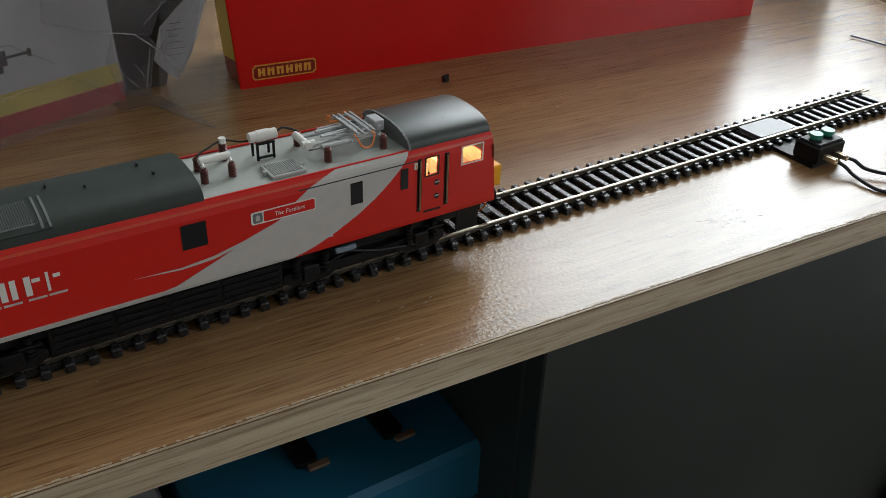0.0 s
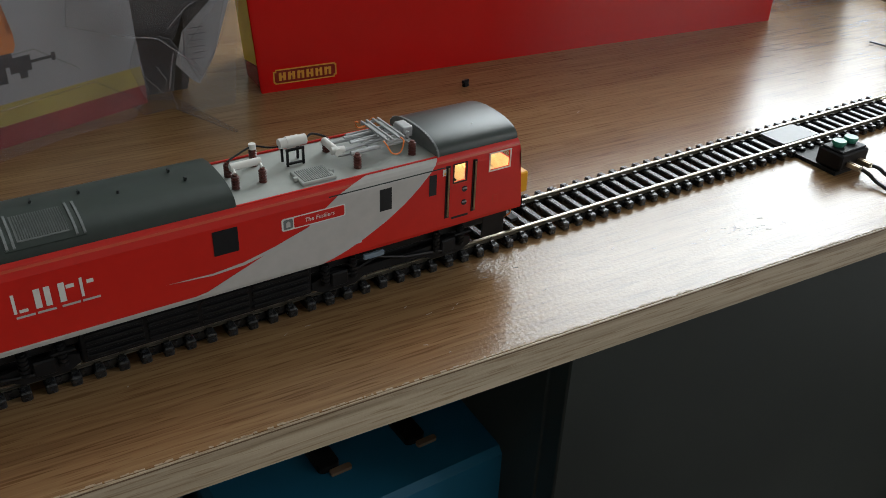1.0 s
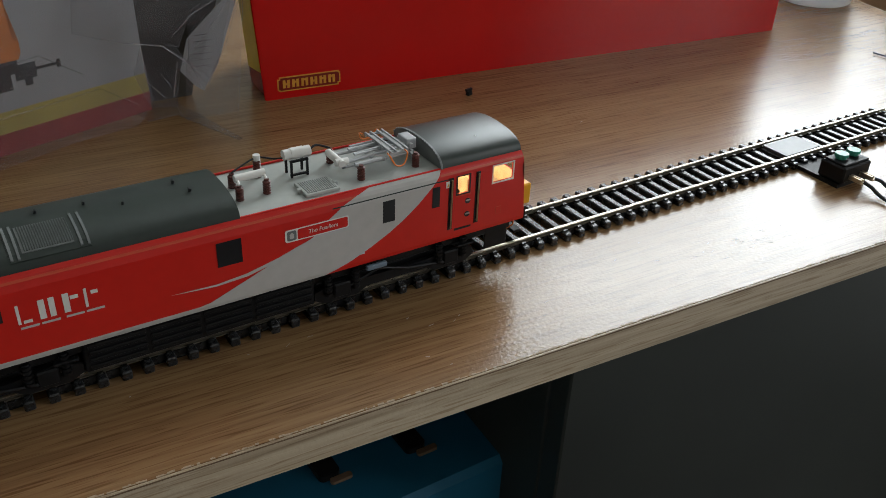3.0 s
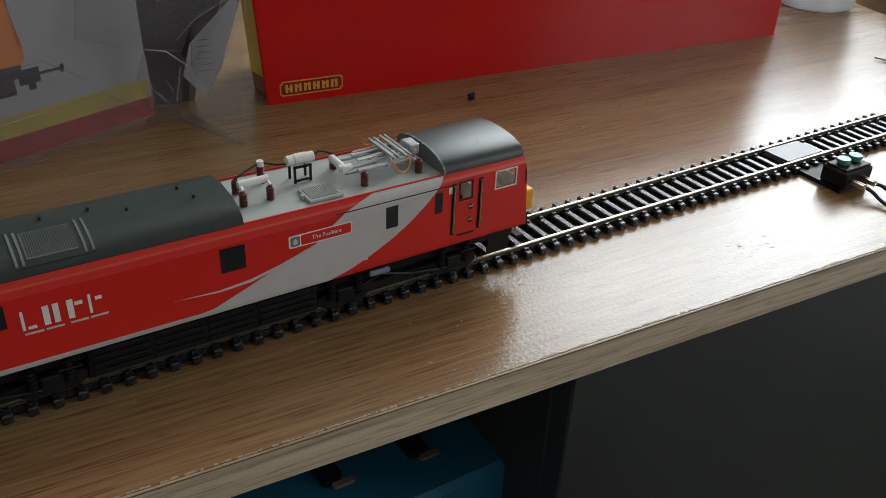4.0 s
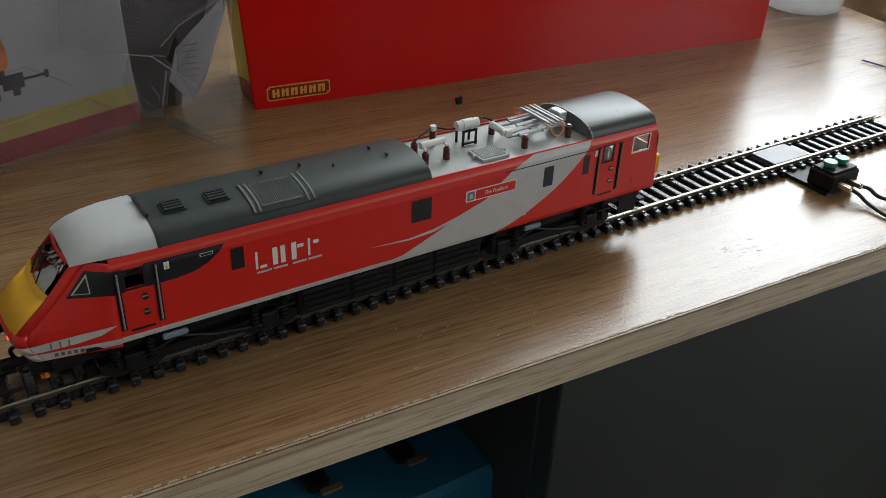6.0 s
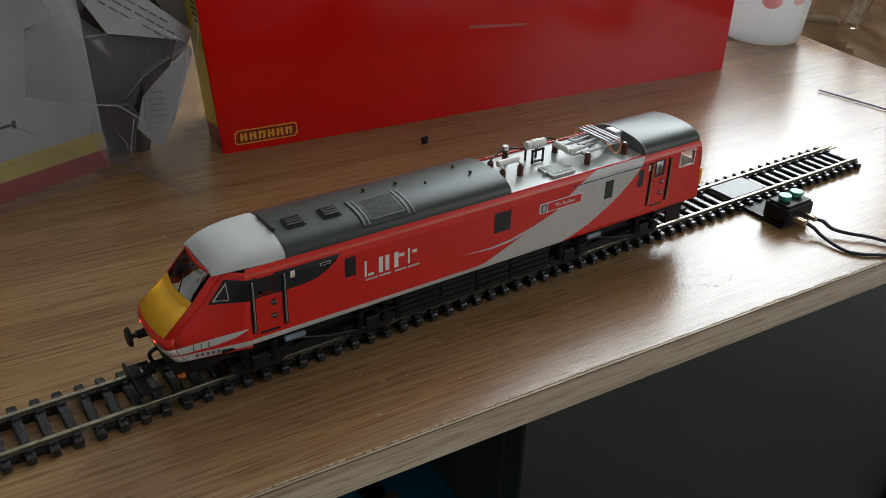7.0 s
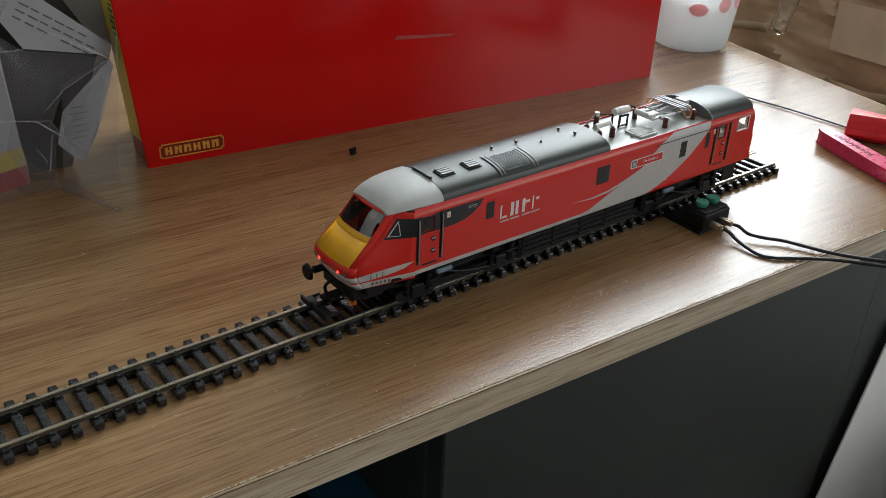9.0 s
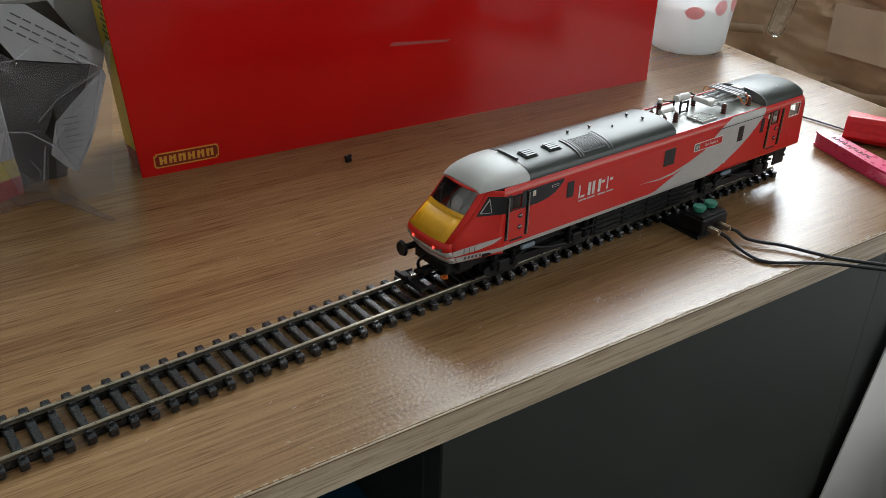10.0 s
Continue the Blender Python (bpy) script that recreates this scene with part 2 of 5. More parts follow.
def tube(points, r, seg=8, closed=False):
    bm = bmesh.new()
    pts = [Vector(p) for p in points]
    rings = []
    for i, p in enumerate(pts):
        d = (pts[min(i + 1, len(pts) - 1)] - pts[max(i - 1, 0)]).normalized()
        side = d.cross(Vector((0, 0, 1)))
        side = side.normalized() if side.length > 1e-4 else Vector((1, 0, 0))
        up = side.cross(d)
        rings.append([bm.verts.new(p + r * (math.cos(k * math.tau / seg) * side + math.sin(k * math.tau / seg) * up)) for k in range(seg)])
    for a, b in zip(rings, rings[1:]):
        for k in range(seg):
            bm.faces.new((a[k], a[(k + 1) % seg], b[(k + 1) % seg], b[k]))
    bm.faces.new(rings[0])
    bm.faces.new(rings[-1])
    return bm


def smooth_path(points, n=8):
    """Catmull-Rom through the points."""
    p = [Vector(q) for q in points]
    p = [2 * p[0] - p[1]] + p + [2 * p[-1] - p[-2]]
    out = []
    for i in range(1, len(p) - 2):
        for k in range(n):
            t = k / n
            out.append(0.5 * (2 * p[i] + (p[i + 1] - p[i - 1]) * t + (2 * p[i - 1] - 5 * p[i] + 4 * p[i + 1] - p[i + 2]) * t * t + (3 * p[i] - p[i - 1] - 3 * p[i + 1] + p[i + 2]) * t ** 3))
    out.append(p[-2])
    return out


def prism(outline, depth, m=None):
    """A flat outline in x, y raised by depth in z."""
    bm = bmesh.new()
    lo = [bm.verts.new((x, y, 0)) for x, y in outline]
    hi = [bm.verts.new((x, y, depth)) for x, y in outline]
    n = len(outline)
    bm.faces.new(lo)
    bm.faces.new(hi)
    for i in range(n):
        bm.faces.new((lo[i], lo[(i + 1) % n], hi[(i + 1) % n], hi[i]))
    bmesh.ops.triangulate(bm, faces=[f for f in bm.faces if len(f.verts) > 4])
    if m is not None:
        bmesh.ops.transform(bm, matrix=m, verts=bm.verts)
    return bm


def rounded(x0, x1, y0, y1, r, n=4):
    pts = []
    for cx, cy, a0 in ((x1 - r, y0 + r, -90), (x1 - r, y1 - r, 0), (x0 + r, y1 - r, 90), (x0 + r, y0 + r, 180)):
        for k in range(n + 1):
            a = radians(a0 + 90 * k / n)
            pts.append((cx + r * math.cos(a), cy + r * math.sin(a)))
    return pts


def lathe(profile, seg=24):
    """A profile of (radius, z) turned about z."""
    bm = bmesh.new()
    rings = [[bm.verts.new((r * math.cos(k * math.tau / seg), r * math.sin(k * math.tau / seg), z)) for k in range(seg)] for r, z in profile]
    for a, b in zip(rings, rings[1:]):
        for k in range(seg):
            bm.faces.new((a[k], a[(k + 1) % seg], b[(k + 1) % seg], b[k]))
    bm.faces.new(rings[0])
    bm.faces.new(rings[-1])
    return bm


def text_mesh(words, size):
    cu = bpy.data.curves.new("lettering", "FONT")
    cu.body, cu.size, cu.extrude = words, size, 0.03
    cu.align_x, cu.align_y = "CENTER", "CENTER"
    cu.shear = 0.15
    tmp = new("lettering", cu)
    me = bpy.data.meshes.new_from_object(tmp.evaluated_get(bpy.context.evaluated_depsgraph_get()))
    bm = bmesh.new()
    bm.from_mesh(me)
    bpy.data.objects.remove(tmp)
    return bm


def solid(ob, mm, offset=-1):
    s = ob.modifiers.new("thickness", "SOLIDIFY")
    s.thickness, s.offset = mm * MM, offset
    return ob

# ---- the room ----
FLOOR = -740


def wall_with_opening(name, label, along, at, lo, hi, a0, a1, z0, z1, thick):
    """A wall in the plane x = at (along 'y') or y = at (along 'x') with one opening through it."""
    bm = bmesh.new()
    for u0, u1, w0, w1 in ((lo, a0, FLOOR, 1850), (a1, hi, FLOOR, 1850), (a0, a1, FLOOR, z0), (a0, a1, z1, 1850)):
        if along == "y":
            box(bm, at, at + thick, u0, u1, w0, w1)
        else:
            box(bm, u0, u1, at, at + thick, w0, w1)
    return tagged(part(name, bm, M_WALL), label, "wall", kind="structure")


tagged(part("floor", boxes((-1700, 1220, -1900, 1820, FLOOR - 40, FLOOR)), M_CARPET), "dark grey carpeted floor of the room", "floor", kind="structure")
tagged(part("ceiling", boxes((-1700, 1220, -1900, 1820, 1850, 1890)), M_CEIL), "plain white painted ceiling", "ceiling", kind="structure")
wall_with_opening("wall_east", "pale painted wall with the bright window", "y", 1100, -300, 1820, 340, 1380, 260, 1540, 120)
# the opening in this piece is added for the fill lamp
wall_with_opening("wall_east_2", "pale painted wall with an added opening for the fill light", "y", 1100, -1900, -300, -1550, -690, 140, 1180, 120)
tagged(part("wall_south", boxes((-1580, 1100, -1900, -1800, FLOOR, 1850)), M_WALL), "plain pale painted wall across the room", "wall", kind="structure")
tagged(part("wall_west", boxes((-1700, -1580, -1800, 1740, FLOOR, 1850)), M_WALL), "plain pale painted wall", "wall", kind="structure")
tagged(part("wall_north", boxes((-1580, 1100, 1740, 1820, FLOOR, 1850)), M_WALLSHADE), "plain wall behind the desk, shade put into its dark colour", "wall", kind="structure")


def window(name, along, at, a0, a1, z0, z1, label):
    w = tagged(new(name), label, "window", kind="structure")
    def bar(u0, u1, w0, w1, d0, d1):
        return (d0, d1, u0, u1, w0, w1) if along == "y" else (u0, u1, d0, d1, w0, w1)
    d0, d1 = at + 40, at + 80
    mid = (a0 + a1) / 2
    part("window_frame", boxes(bar(a0, a0 + 45, z0, z1, d0, d1), bar(a1 - 45, a1, z0, z1, d0, d1), bar(a0 + 45, a1 - 45, z0, z0 + 45, d0, d1),
                               bar(a0 + 45, a1 - 45, z1 - 45, z1, d0, d1), bar(mid - 25, mid + 25, z0 + 45, z1 - 45, d0, d1), bevel=3), M_WHITEWOOD, w)
    for u0, u1 in ((a0 + 45, mid - 25), (mid + 25, a1 - 45)):
        p = part("pane", boxes(bar(u0, u1, z0 + 45, z1 - 45, at + 56, at + 60)), M_PANE, w)
        p.visible_shadow = False
    return w


window("window_1", "y", 1100, 340, 1380, 260, 1540, "white framed window with daylight behind it")
# unseen window, added only to house the fill lamp
window("added_fill_window", "y", 1100, -1550, -690, 140, 1180, "unseen white framed window added around the fill light")

# ---- the desk ----
DESK_TURN = -3.78
desk = base("desk", -49, -67.1, 0, DESK_TURN, "beech-effect melamine desk with a worn pale front edge", "desk")
top = part("desktop", prism([(-650, 0), (423, 0), (515, 545), (-650, 545)], 13.0, pose(0, 0, -13.0)), M_WOOD, desk)
part("front_edging", boxes((-650, 423, -0.9, -0.05, -13.3, -0.02), bevel=0.25), M_EDGE, desk, "pale beech edging strip")
part("edge_joint", boxes((-650, 423, -0.96, -0.04, -0.85, -0.3)), M_CORE, desk, "dark worn glue line")
part("end_edging", prism([(423, -0.8), (424, -0.8), (516, 545), (515, 545)], 12.8, pose(0, 0, -12.9)), M_EDGE, desk)
part("end_panel", boxes((-640, -622, 20, 520, FLOOR, -13.02)), M_EDGE, desk)

# chipped and fluffed melamine along the front edge
_w = random.Random(21)
M_CHIP = mat("frayed_melamine", (0.33, 0.25, 0.165), 0.7, vary=0.3, scale=900, bump=0.5)
bm = bmesh.new()
_x = -330.0
while _x < 422:
    l = _w.uniform(0.5, 2.4)
    wear = 0.55 + 0.45 * noise.noise(Vector((_x * 0.02, 4, 0)))
    if _w.random() < 0.35 + 0.6 * wear:
        d = _w.uniform(0.15, 0.35 + 0.9 * wear)
        box(bm, _x, _x + l, 0.0, d, -0.25, _w.uniform(0.02, 0.09), m=pose(0, 0, 0, 0, 0, _w.uniform(-0.05, 0.05)))
    _x += l * _w.uniform(0.5, 1.1)
tagged(part("chipped_edge", bm, M_CHIP, desk, "pale frayed chips along the edge"), kind="stuff")

# scuffs on the top
_r = random.Random(4)
M_SCUFF = mat("pale_scuff", (0.34, 0.29, 0.25), 0.55, vary=0.2, scale=500)
bm = bmesh.new()
for cx, cy, n, sp in ((108, 20, 26, 13), (95, 27, 16, 10), (-60, 26, 12, 45), (-30, 150, 8, 60), (10, 40, 14, 60)):
    for k in range(n):
        x, y, a = cx + _r.gauss(0, sp), cy + _r.gauss(0, sp * 0.3), _r.uniform(-40, 40)
        l, w = _r.uniform(0.5, 2.6), _r.uniform(0.12, 0.3)
        box(bm, -l / 2, l / 2, -w / 2, w / 2, -0.05, 0.035, m=Matrix.Translation((x, y, 0)) @ pose(0, 0, 0, 0, 0, a))
tagged(part("scuffs", bm, M_SCUFF, desk, "small pale scuffs and dust"), kind="stuff")

# ---- under the desk ----
ped = base("drawer_pedestal", -49, -67.1, FLOOR, DESK_TURN, "near-black drawer pedestal standing under the desk", "cabinet")
part("carcass", boxes((11, 352, 26, 430, 0, 726), bevel=1.0), M_DARKPANEL, ped)
part("front_panel", boxes((11, 306, 14, 25.9, 6, 725), bevel=0.8), M_DARKPANEL, ped)
part("side_strip", boxes((307, 352, 15, 25.9, 6, 725), bevel=0.8), M_DARKPANEL, ped)

leg = tagged(part("side_board", prism([(119, FLOOR), (620, FLOOR), (620, -60), (294, -60)], 1.0, pose(0, -79, 0) @ Matrix(((1, 0, 0, 0), (0, 0, 1, 0), (0, 1, 0, 0), (0, 0, 0, 1)))), M_WHITEWOOD), "white painted board leaning in front of the dark pedestal", "board")

blue = base("storage_box", 0, 0, FLOOR, 0, "dark blue storage box with two black catches", "box")
part("box_body", boxes((-156, -10, -14, 230, 0, 600), bevel=2), M_BLUE, blue)
part("box_lid", boxes((-158, -8, -16, 232, 600.1, 635), bevel=3), M_BLUE, blue)
for x, y in ((-66, 7), (-107, 11)):
    c = part("catch", prism(rounded(x - 5, x + 5, y, y + 24, 2.5), 3.2, pose(0, 0, 635.1)), M_BLACK, blue, "long black catch")
    part("catch_tab", prism(rounded(x - 1, x + 9, y - 3.4, y - 0.3, 1.0), 1.6, pose(0, 0, 635.1)), M_CORE, c, "brown tab at the end of the catch")
tagged(part("beige_carton", boxes((-2, 120, 60, 230, FLOOR, -120), bevel=2), M_BEIGE), "plain beige cardboard carton under the desk", "carton")
tagged(part("white_carton", boxes((-320, -164, 0, 240, FLOOR, -112), bevel=2), M_PAPER), "white cardboard carton under the desk", "carton")


bed = base("bed", 730, -735, FLOOR, 0, "low bed with a crumpled white duvet", "bed")
part("mattress", boxes((-430, 355, -900, 640, 120, 470), bevel=30, seg=3), M_CLOTH, bed)
for x in (-330, 290):
    for y in (-860, 590):
        part("leg", boxes((x, x + 50, y, y + 50, 0, 119.5)), M_WHITEWOOD, bed)


def duvet():
    bm = bmesh.new()
    bmesh.ops.create_grid(bm, x_segments=90, y_segments=110, size=1)
    for v in bm.verts:
        x, y = v.co.x * 366, v.co.y * 790
        edge = max(0.0, 1 - max(abs(v.co.x), abs(v.co.y)) ** 8)
        f = noise.noise(Vector((x * 0.006, y * 0.006, 3))) * 45 + abs(noise.noise(Vector((x * 0.016, y * 0.02, 8)))) * 34 + noise.noise(Vector((x * 0.05, y * 0.04, 5))) * 8
        v.co = Vector((x - 6 + noise.noise(Vector((y * 0.01, 2, 0))) * 5, y - 130, 474 + (55 + f) * edge - 40 * (1 - edge)))
    return bm


solid(part("duvet", duvet(), M_CLOTH, bed, "crumpled white duvet", True), 4, 1)


def blanket_heap():
    """A rounded heap of cloth with soft folds running over it."""
    bm = bmesh.new()
    bmesh.ops.create_uvsphere(bm, u_segments=72, v_segments=44, radius=1)
    for v in bm.verts:
        d = v.co.normalized()
        q = Vector((math.copysign(abs(d.x) ** 0.7, d.x) * 178, math.copysign(abs(d.y) ** 0.7, d.y) * 98, math.copysign(abs(d.z) ** 0.9, d.z) * 80))
        fold = abs(noise.noise(Vector((q.x * 0.011, q.y * 0.03, q.z * 0.02)))) * 38 + noise.noise(q * 0.035) * 12 + abs(noise.noise(q * 0.07)) * 8
        v.co = q + d * (fold - 8)
        v.co.z = max(v.co.z, -62 + noise.noise(q * 0.02) * 3)
    return bm


heap = part("white_blanket", blanket_heap(), M_CLOTH, None, "", True)
tagged(heap, "heaped white blanket with soft folds on the bed", "blanket")
heap.matrix_world = pose(0.450, -0.212, -0.205)

# ---- the track ----
RAILTOP, GAUGE2 = 5.2, 8.9
TRACK_END, TRACK_START, PITCH = 233.0, -520.0, 7.05
track = base("model_railway_track", 0, 0, 0, 0, "straight model railway track with black plastic sleepers", "track")


def rail(y):
    t = part("rail", boxes((TRACK_START, TRACK_END, y - 0.32, y + 0.32, 3.7, 4.5), (TRACK_START, TRACK_END, y - 1.0, y + 1.0, 3.42, 3.8)), M_RAILSIDE, track)
    part("rail_head", boxes((TRACK_START, TRACK_END, y - 0.66, y + 0.66, 4.5, RAILTOP), bevel=0.2), M_RAIL, t, "bright worn rail head")


rail(-GAUGE2)
rail(GAUGE2)
part("joiner", boxes((TRACK_END - 9, TRACK_END + 6, GAUGE2 - 1.3, GAUGE2 + 1.3, 3.4, 3.8), (TRACK_END - 9, TRACK_END + 6, GAUGE2 - 1.3, GAUGE2 - 0.8, 3.4, 4.4),
                     (TRACK_END - 9, TRACK_END + 6, GAUGE2 + 0.8, GAUGE2 + 1.3, 3.4, 4.4)), M_RAIL, track)
slab = base("track_insert", 142.5, 0, 0, 0, "flat dark grey plastic clip slab lying between the rails", "clip")
part("slab_plate", prism(rounded(-12.0, 12.5, -7.4, 7.4, 1.2), 1.5, pose(0, 0, 3.45)), M_TILE, slab)

# ---- red carton ----
carton = base("red_carton", -57.7, 180.9, 0, -5.5, "glossy red card carton standing on the desk", "carton")
CL = 365.0
FLARE = -9.2  # the opened end leans outwards towards the top
FACE = Matrix(((1, 0, 0, 0), (0, 0, 1, 0), (0, 1, 0, 0), (0, 0, 0, 1)))


def carton_panel(name, x0, x1, y0, y1, top, bevel):
    bm = prism([(x0, 0), (x1, 0), (x1, top), (x0 + FLARE * top / 118, top)], y1 - y0, pose(0, y0, 0) @ FACE)
    bmesh.ops.bevel(bm, geom=bm.edges[:], offset=bevel, segments=2, profile=0.5, affect="EDGES")
    return part(name, bm, M_CARD, carton, "", True)


carton_panel("front_face", 0, CL, 0, 1.2, 118, 0.5)
carton_panel("shell", 0.3, CL - 0.3, 1.25, 30, 117.8, 1.0)
# unseen rear block, added to keep light off the desk behind the carton
carton_panel("unseen_back", 16, CL - 0.6, 30.02, 66, 117.6, 1.0)
END = Matrix(((0, FLARE / 118, -1, 0), (1, 0, 0, 0), (0, 1, 0, 0), (0, 0, 0, 1)))
part("end_label", prism([(5, 14), (29, 10), (29, 117), (5, 117)], 0.2, pose(0.25, 0, 0) @ END), M_CARDYEL, carton, "yellow printed end")
bm = bmesh.new()
for k in range(14):
    box(bm, 7, 13 + (k * 7) % 5, 70 + k * 3.0, 71.6 + k * 3.0, 0.2, 0.35, m=pose(0.25, 0, 0) @ END)
part("end_print", bm, M_BLACKPAINT, carton)


def plaque(x0, x1, z0, z1, y, name, material, cut, depth=0.12):
    o = [(x0 + cut, z0), (x1 - cut, z0), (x1 - cut, z0 + cut), (x1, z0 + cut), (x1, z1 - cut), (x1 - cut, z1 - cut), (x1 - cut, z1), (x0 + cut, z1), (x0 + cut, z1 - cut), (x0, z1 - cut), (x0, z0 + cut), (x0 + cut, z0 + cut)]
    return part(name, prism(o, depth, pose(0, y, 0) @ FACE), material, carton)


plaque(6.2, 42.0, 4.0, 12.2, -0.14, "logo_border", M_LOGO, 1.1)
plaque(6.9, 41.3, 4.7, 11.5, -0.22, "logo_field", M_LOGODK, 1.1, 0.1)
bm = bmesh.new()
for k in range(6):
    x = 9.2 + k * 5.15
    box(bm, x, x + 1.5, -0.34, -0.2, 5.9, 10.3)
    box(bm, x + 2.4, x + 3.9, -0.34, -0.2, 5.9, 10.3)
    box(bm, x + 1.0, x + 3.0, -0.33, -0.2, 7.5 + (k % 3) * 0.7, 8.6 + (k % 3) * 0.7)
part("logo_bars", bm, M_LOGO, carton)
# reflection streak on the red face, painted as a paler strip
M_STREAK = mat("pale_red_sheen", (0.40, 0.09, 0.085), 0.25, vary=0.1)
part("sheen_streak", prism([(150, 52.4), (190, 50.2), (193, 51.4), (152, 54.4)], 0.1, pose(0, -0.1, 0) @ FACE), M_STREAK, carton)

# ---- small black part, thin rod ----
bm = bmesh.new()
box(bm, -1.6, 1.6, -1.1, 1.1, 0, 2.6, 0.3)
box(bm, -2.6, 2.2, -0.8, 0.8, 2.4, 4.0, 0.3)
box(bm, 0.9, 2.3, -0.9, 0.9, 0, 1.2, 0.2)
bit = part("coupling_piece", bm, M_BLACK)
tagged(bit, "tiny loose black plastic coupling piece on the desk", "spare part")
bit.matrix_world = pose(44.5 * MM, 139.3 * MM, 0, 0, 0, 15)
rod = part("thin_rod", tube([(326.5, 79.5, 1.1), (331, 45, 1.1), (333, 15, 1.1), (334, -40, 1.1), (336, -90, 1.1)], 0.6, 8), M_TILE, None, "", True)
tagged(rod, "long thin black rod lying on the desk", "rod")

# ---- push-button switch and its clip ----
sw = base("push_button_switch", 141, -27, 0, 0, "black push-button track connector with green buttons", "switch")
part("base_plate", prism([(-8, 15.5), (10, 15.5), (13, -9), (-9, -9)], 1.9), M_BLACK, sw)
part("housing", boxes((-8, 12, -10, 3.5, 1.95, 10.2), bevel=0.8), M_BLACK, sw)
part("housing_top", boxes((-7, 11, -9, 2.5, 10.25, 11.2), bevel=0.4), M_BLACK, sw)
for x in (-1.8, 7.0):
    bm = bmesh.new()
    cyl(bm, (x, -2.5, 11.25), (x, -2.5, 12.6), 2.5, seg=18)
    cyl(bm, (x, -2.5, 12.6), (x, -2.5, 13.9), 3.3, 3.1, 18)
    part("button", bm, M_GREEN, sw, "round green push button")
for x in (-4, 4):
    bm = boxes((x, x + 2.2, -17, -10.05, 4.2, 4.9), (x, x + 0.6, -16.5, -10.2, 4.9, 6.4), (x + 1.6, x + 2.2, -16.5, -10.2, 4.9, 6.4))
    t = part("terminal", bm, M_TIN, sw, "bright metal push-in terminal")


def cable(points, r, label):
    c = part("cable", tube(smooth_path(points), r, 10), M_WIRE, None, "", True)
    return tagged(c, label, "cable", "black wires of the track connector")


cable([(138.5, -44.2, 5.4), (139.5, -48, 4.0), (139.2, -53, 2.2), (138.2, -65, 1.0), (142, -72, 1.0), (149, -77, 1.0), (163, -88, 1.0), (177, -104, 1.0), (197, -130, 1.2), (222, -160, -4), (250, -200, -14)], 0.85, "thin black wire running off the desk")
cable([(146.4, -44.2, 5.4), (147.5, -47, 5.0), (148.5, -52, 3.0), (153, -59, 2.4), (159, -66, 2.0), (168, -85, 1.6), (178, -101, 2.2), (199, -127, 2.6), (224, -157, -2), (252, -199, -12)], 0.85, "thin black wire beside the first one")

# ---- tweezers ----
tw = base("tweezers", 298, 0, 0, -110, "bright pink enamelled tweezers lying on the desk", "tweezers")
o = [(-2, -3.6), (3, -5.0), (50, -6.4), (90, -4), (90, 4), (50, 6.4), (3, 5.0), (-2, 3.6), (-3.4, 0)]
part("upper_arm", prism(o, 1.4, pose(0, 0, 7.4, 0, 1.0, 0)), M_PINK, tw)
part("lower_arm", prism(o, 1.2, pose(0, 0, 0.2, 0, 0, 0)), M_PINK, tw)
part("joint", prism([(-1.6, -3.2), (3, -4.5), (46, -5.8), (46, 5.8), (3, 4.5), (-1.6, 3.2), (-2.8, 0)], 5.7, pose(0, 0, 1.42, 0, 0, 0)), M_PINK, tw, "pink joined end")
bm = bmesh.new()
for k in range(10):
    box(bm, 9 + k * 3.3, 10.0 + k * 3.3, -1.5, 1.4, 8.7 - 0.017 * (9 + k * 3.3), 8.97 - 0.017 * (9 + k * 3.3))
    box(bm, 9 + k * 3.3, 11.4 + k * 3.3, -1.5 + (k % 3), -0.7 + (k % 3), 8.7 - 0.017 * (9 + k * 3.3), 8.97 - 0.017 * (9 + k * 3.3))
part("stamped_bars", bm, M_PINKINK, tw)
bm = bmesh.new()
bmesh.ops.create_cone(bm, cap_ends=True, segments=14, radius1=9, radius2=8, depth=40, matrix=pose(0, 0, 9, 0, 90, 0))
for v in bm.verts:
    v.co += Vector((0, noise.noise(v.co * 0.12) * 3, noise.noise(v.co * 0.1 + Vector((5, 0, 0))) * 3))
    v.co.z = max(0.0, v.co.z)
red = part("red_sleeve", bm, M_REDFOIL)
tagged(red, "crumpled glossy red sleeve lying on the desk", "sleeve")
red.matrix_world = pose(0.327, -0.021, 0, 0, 0, -70)

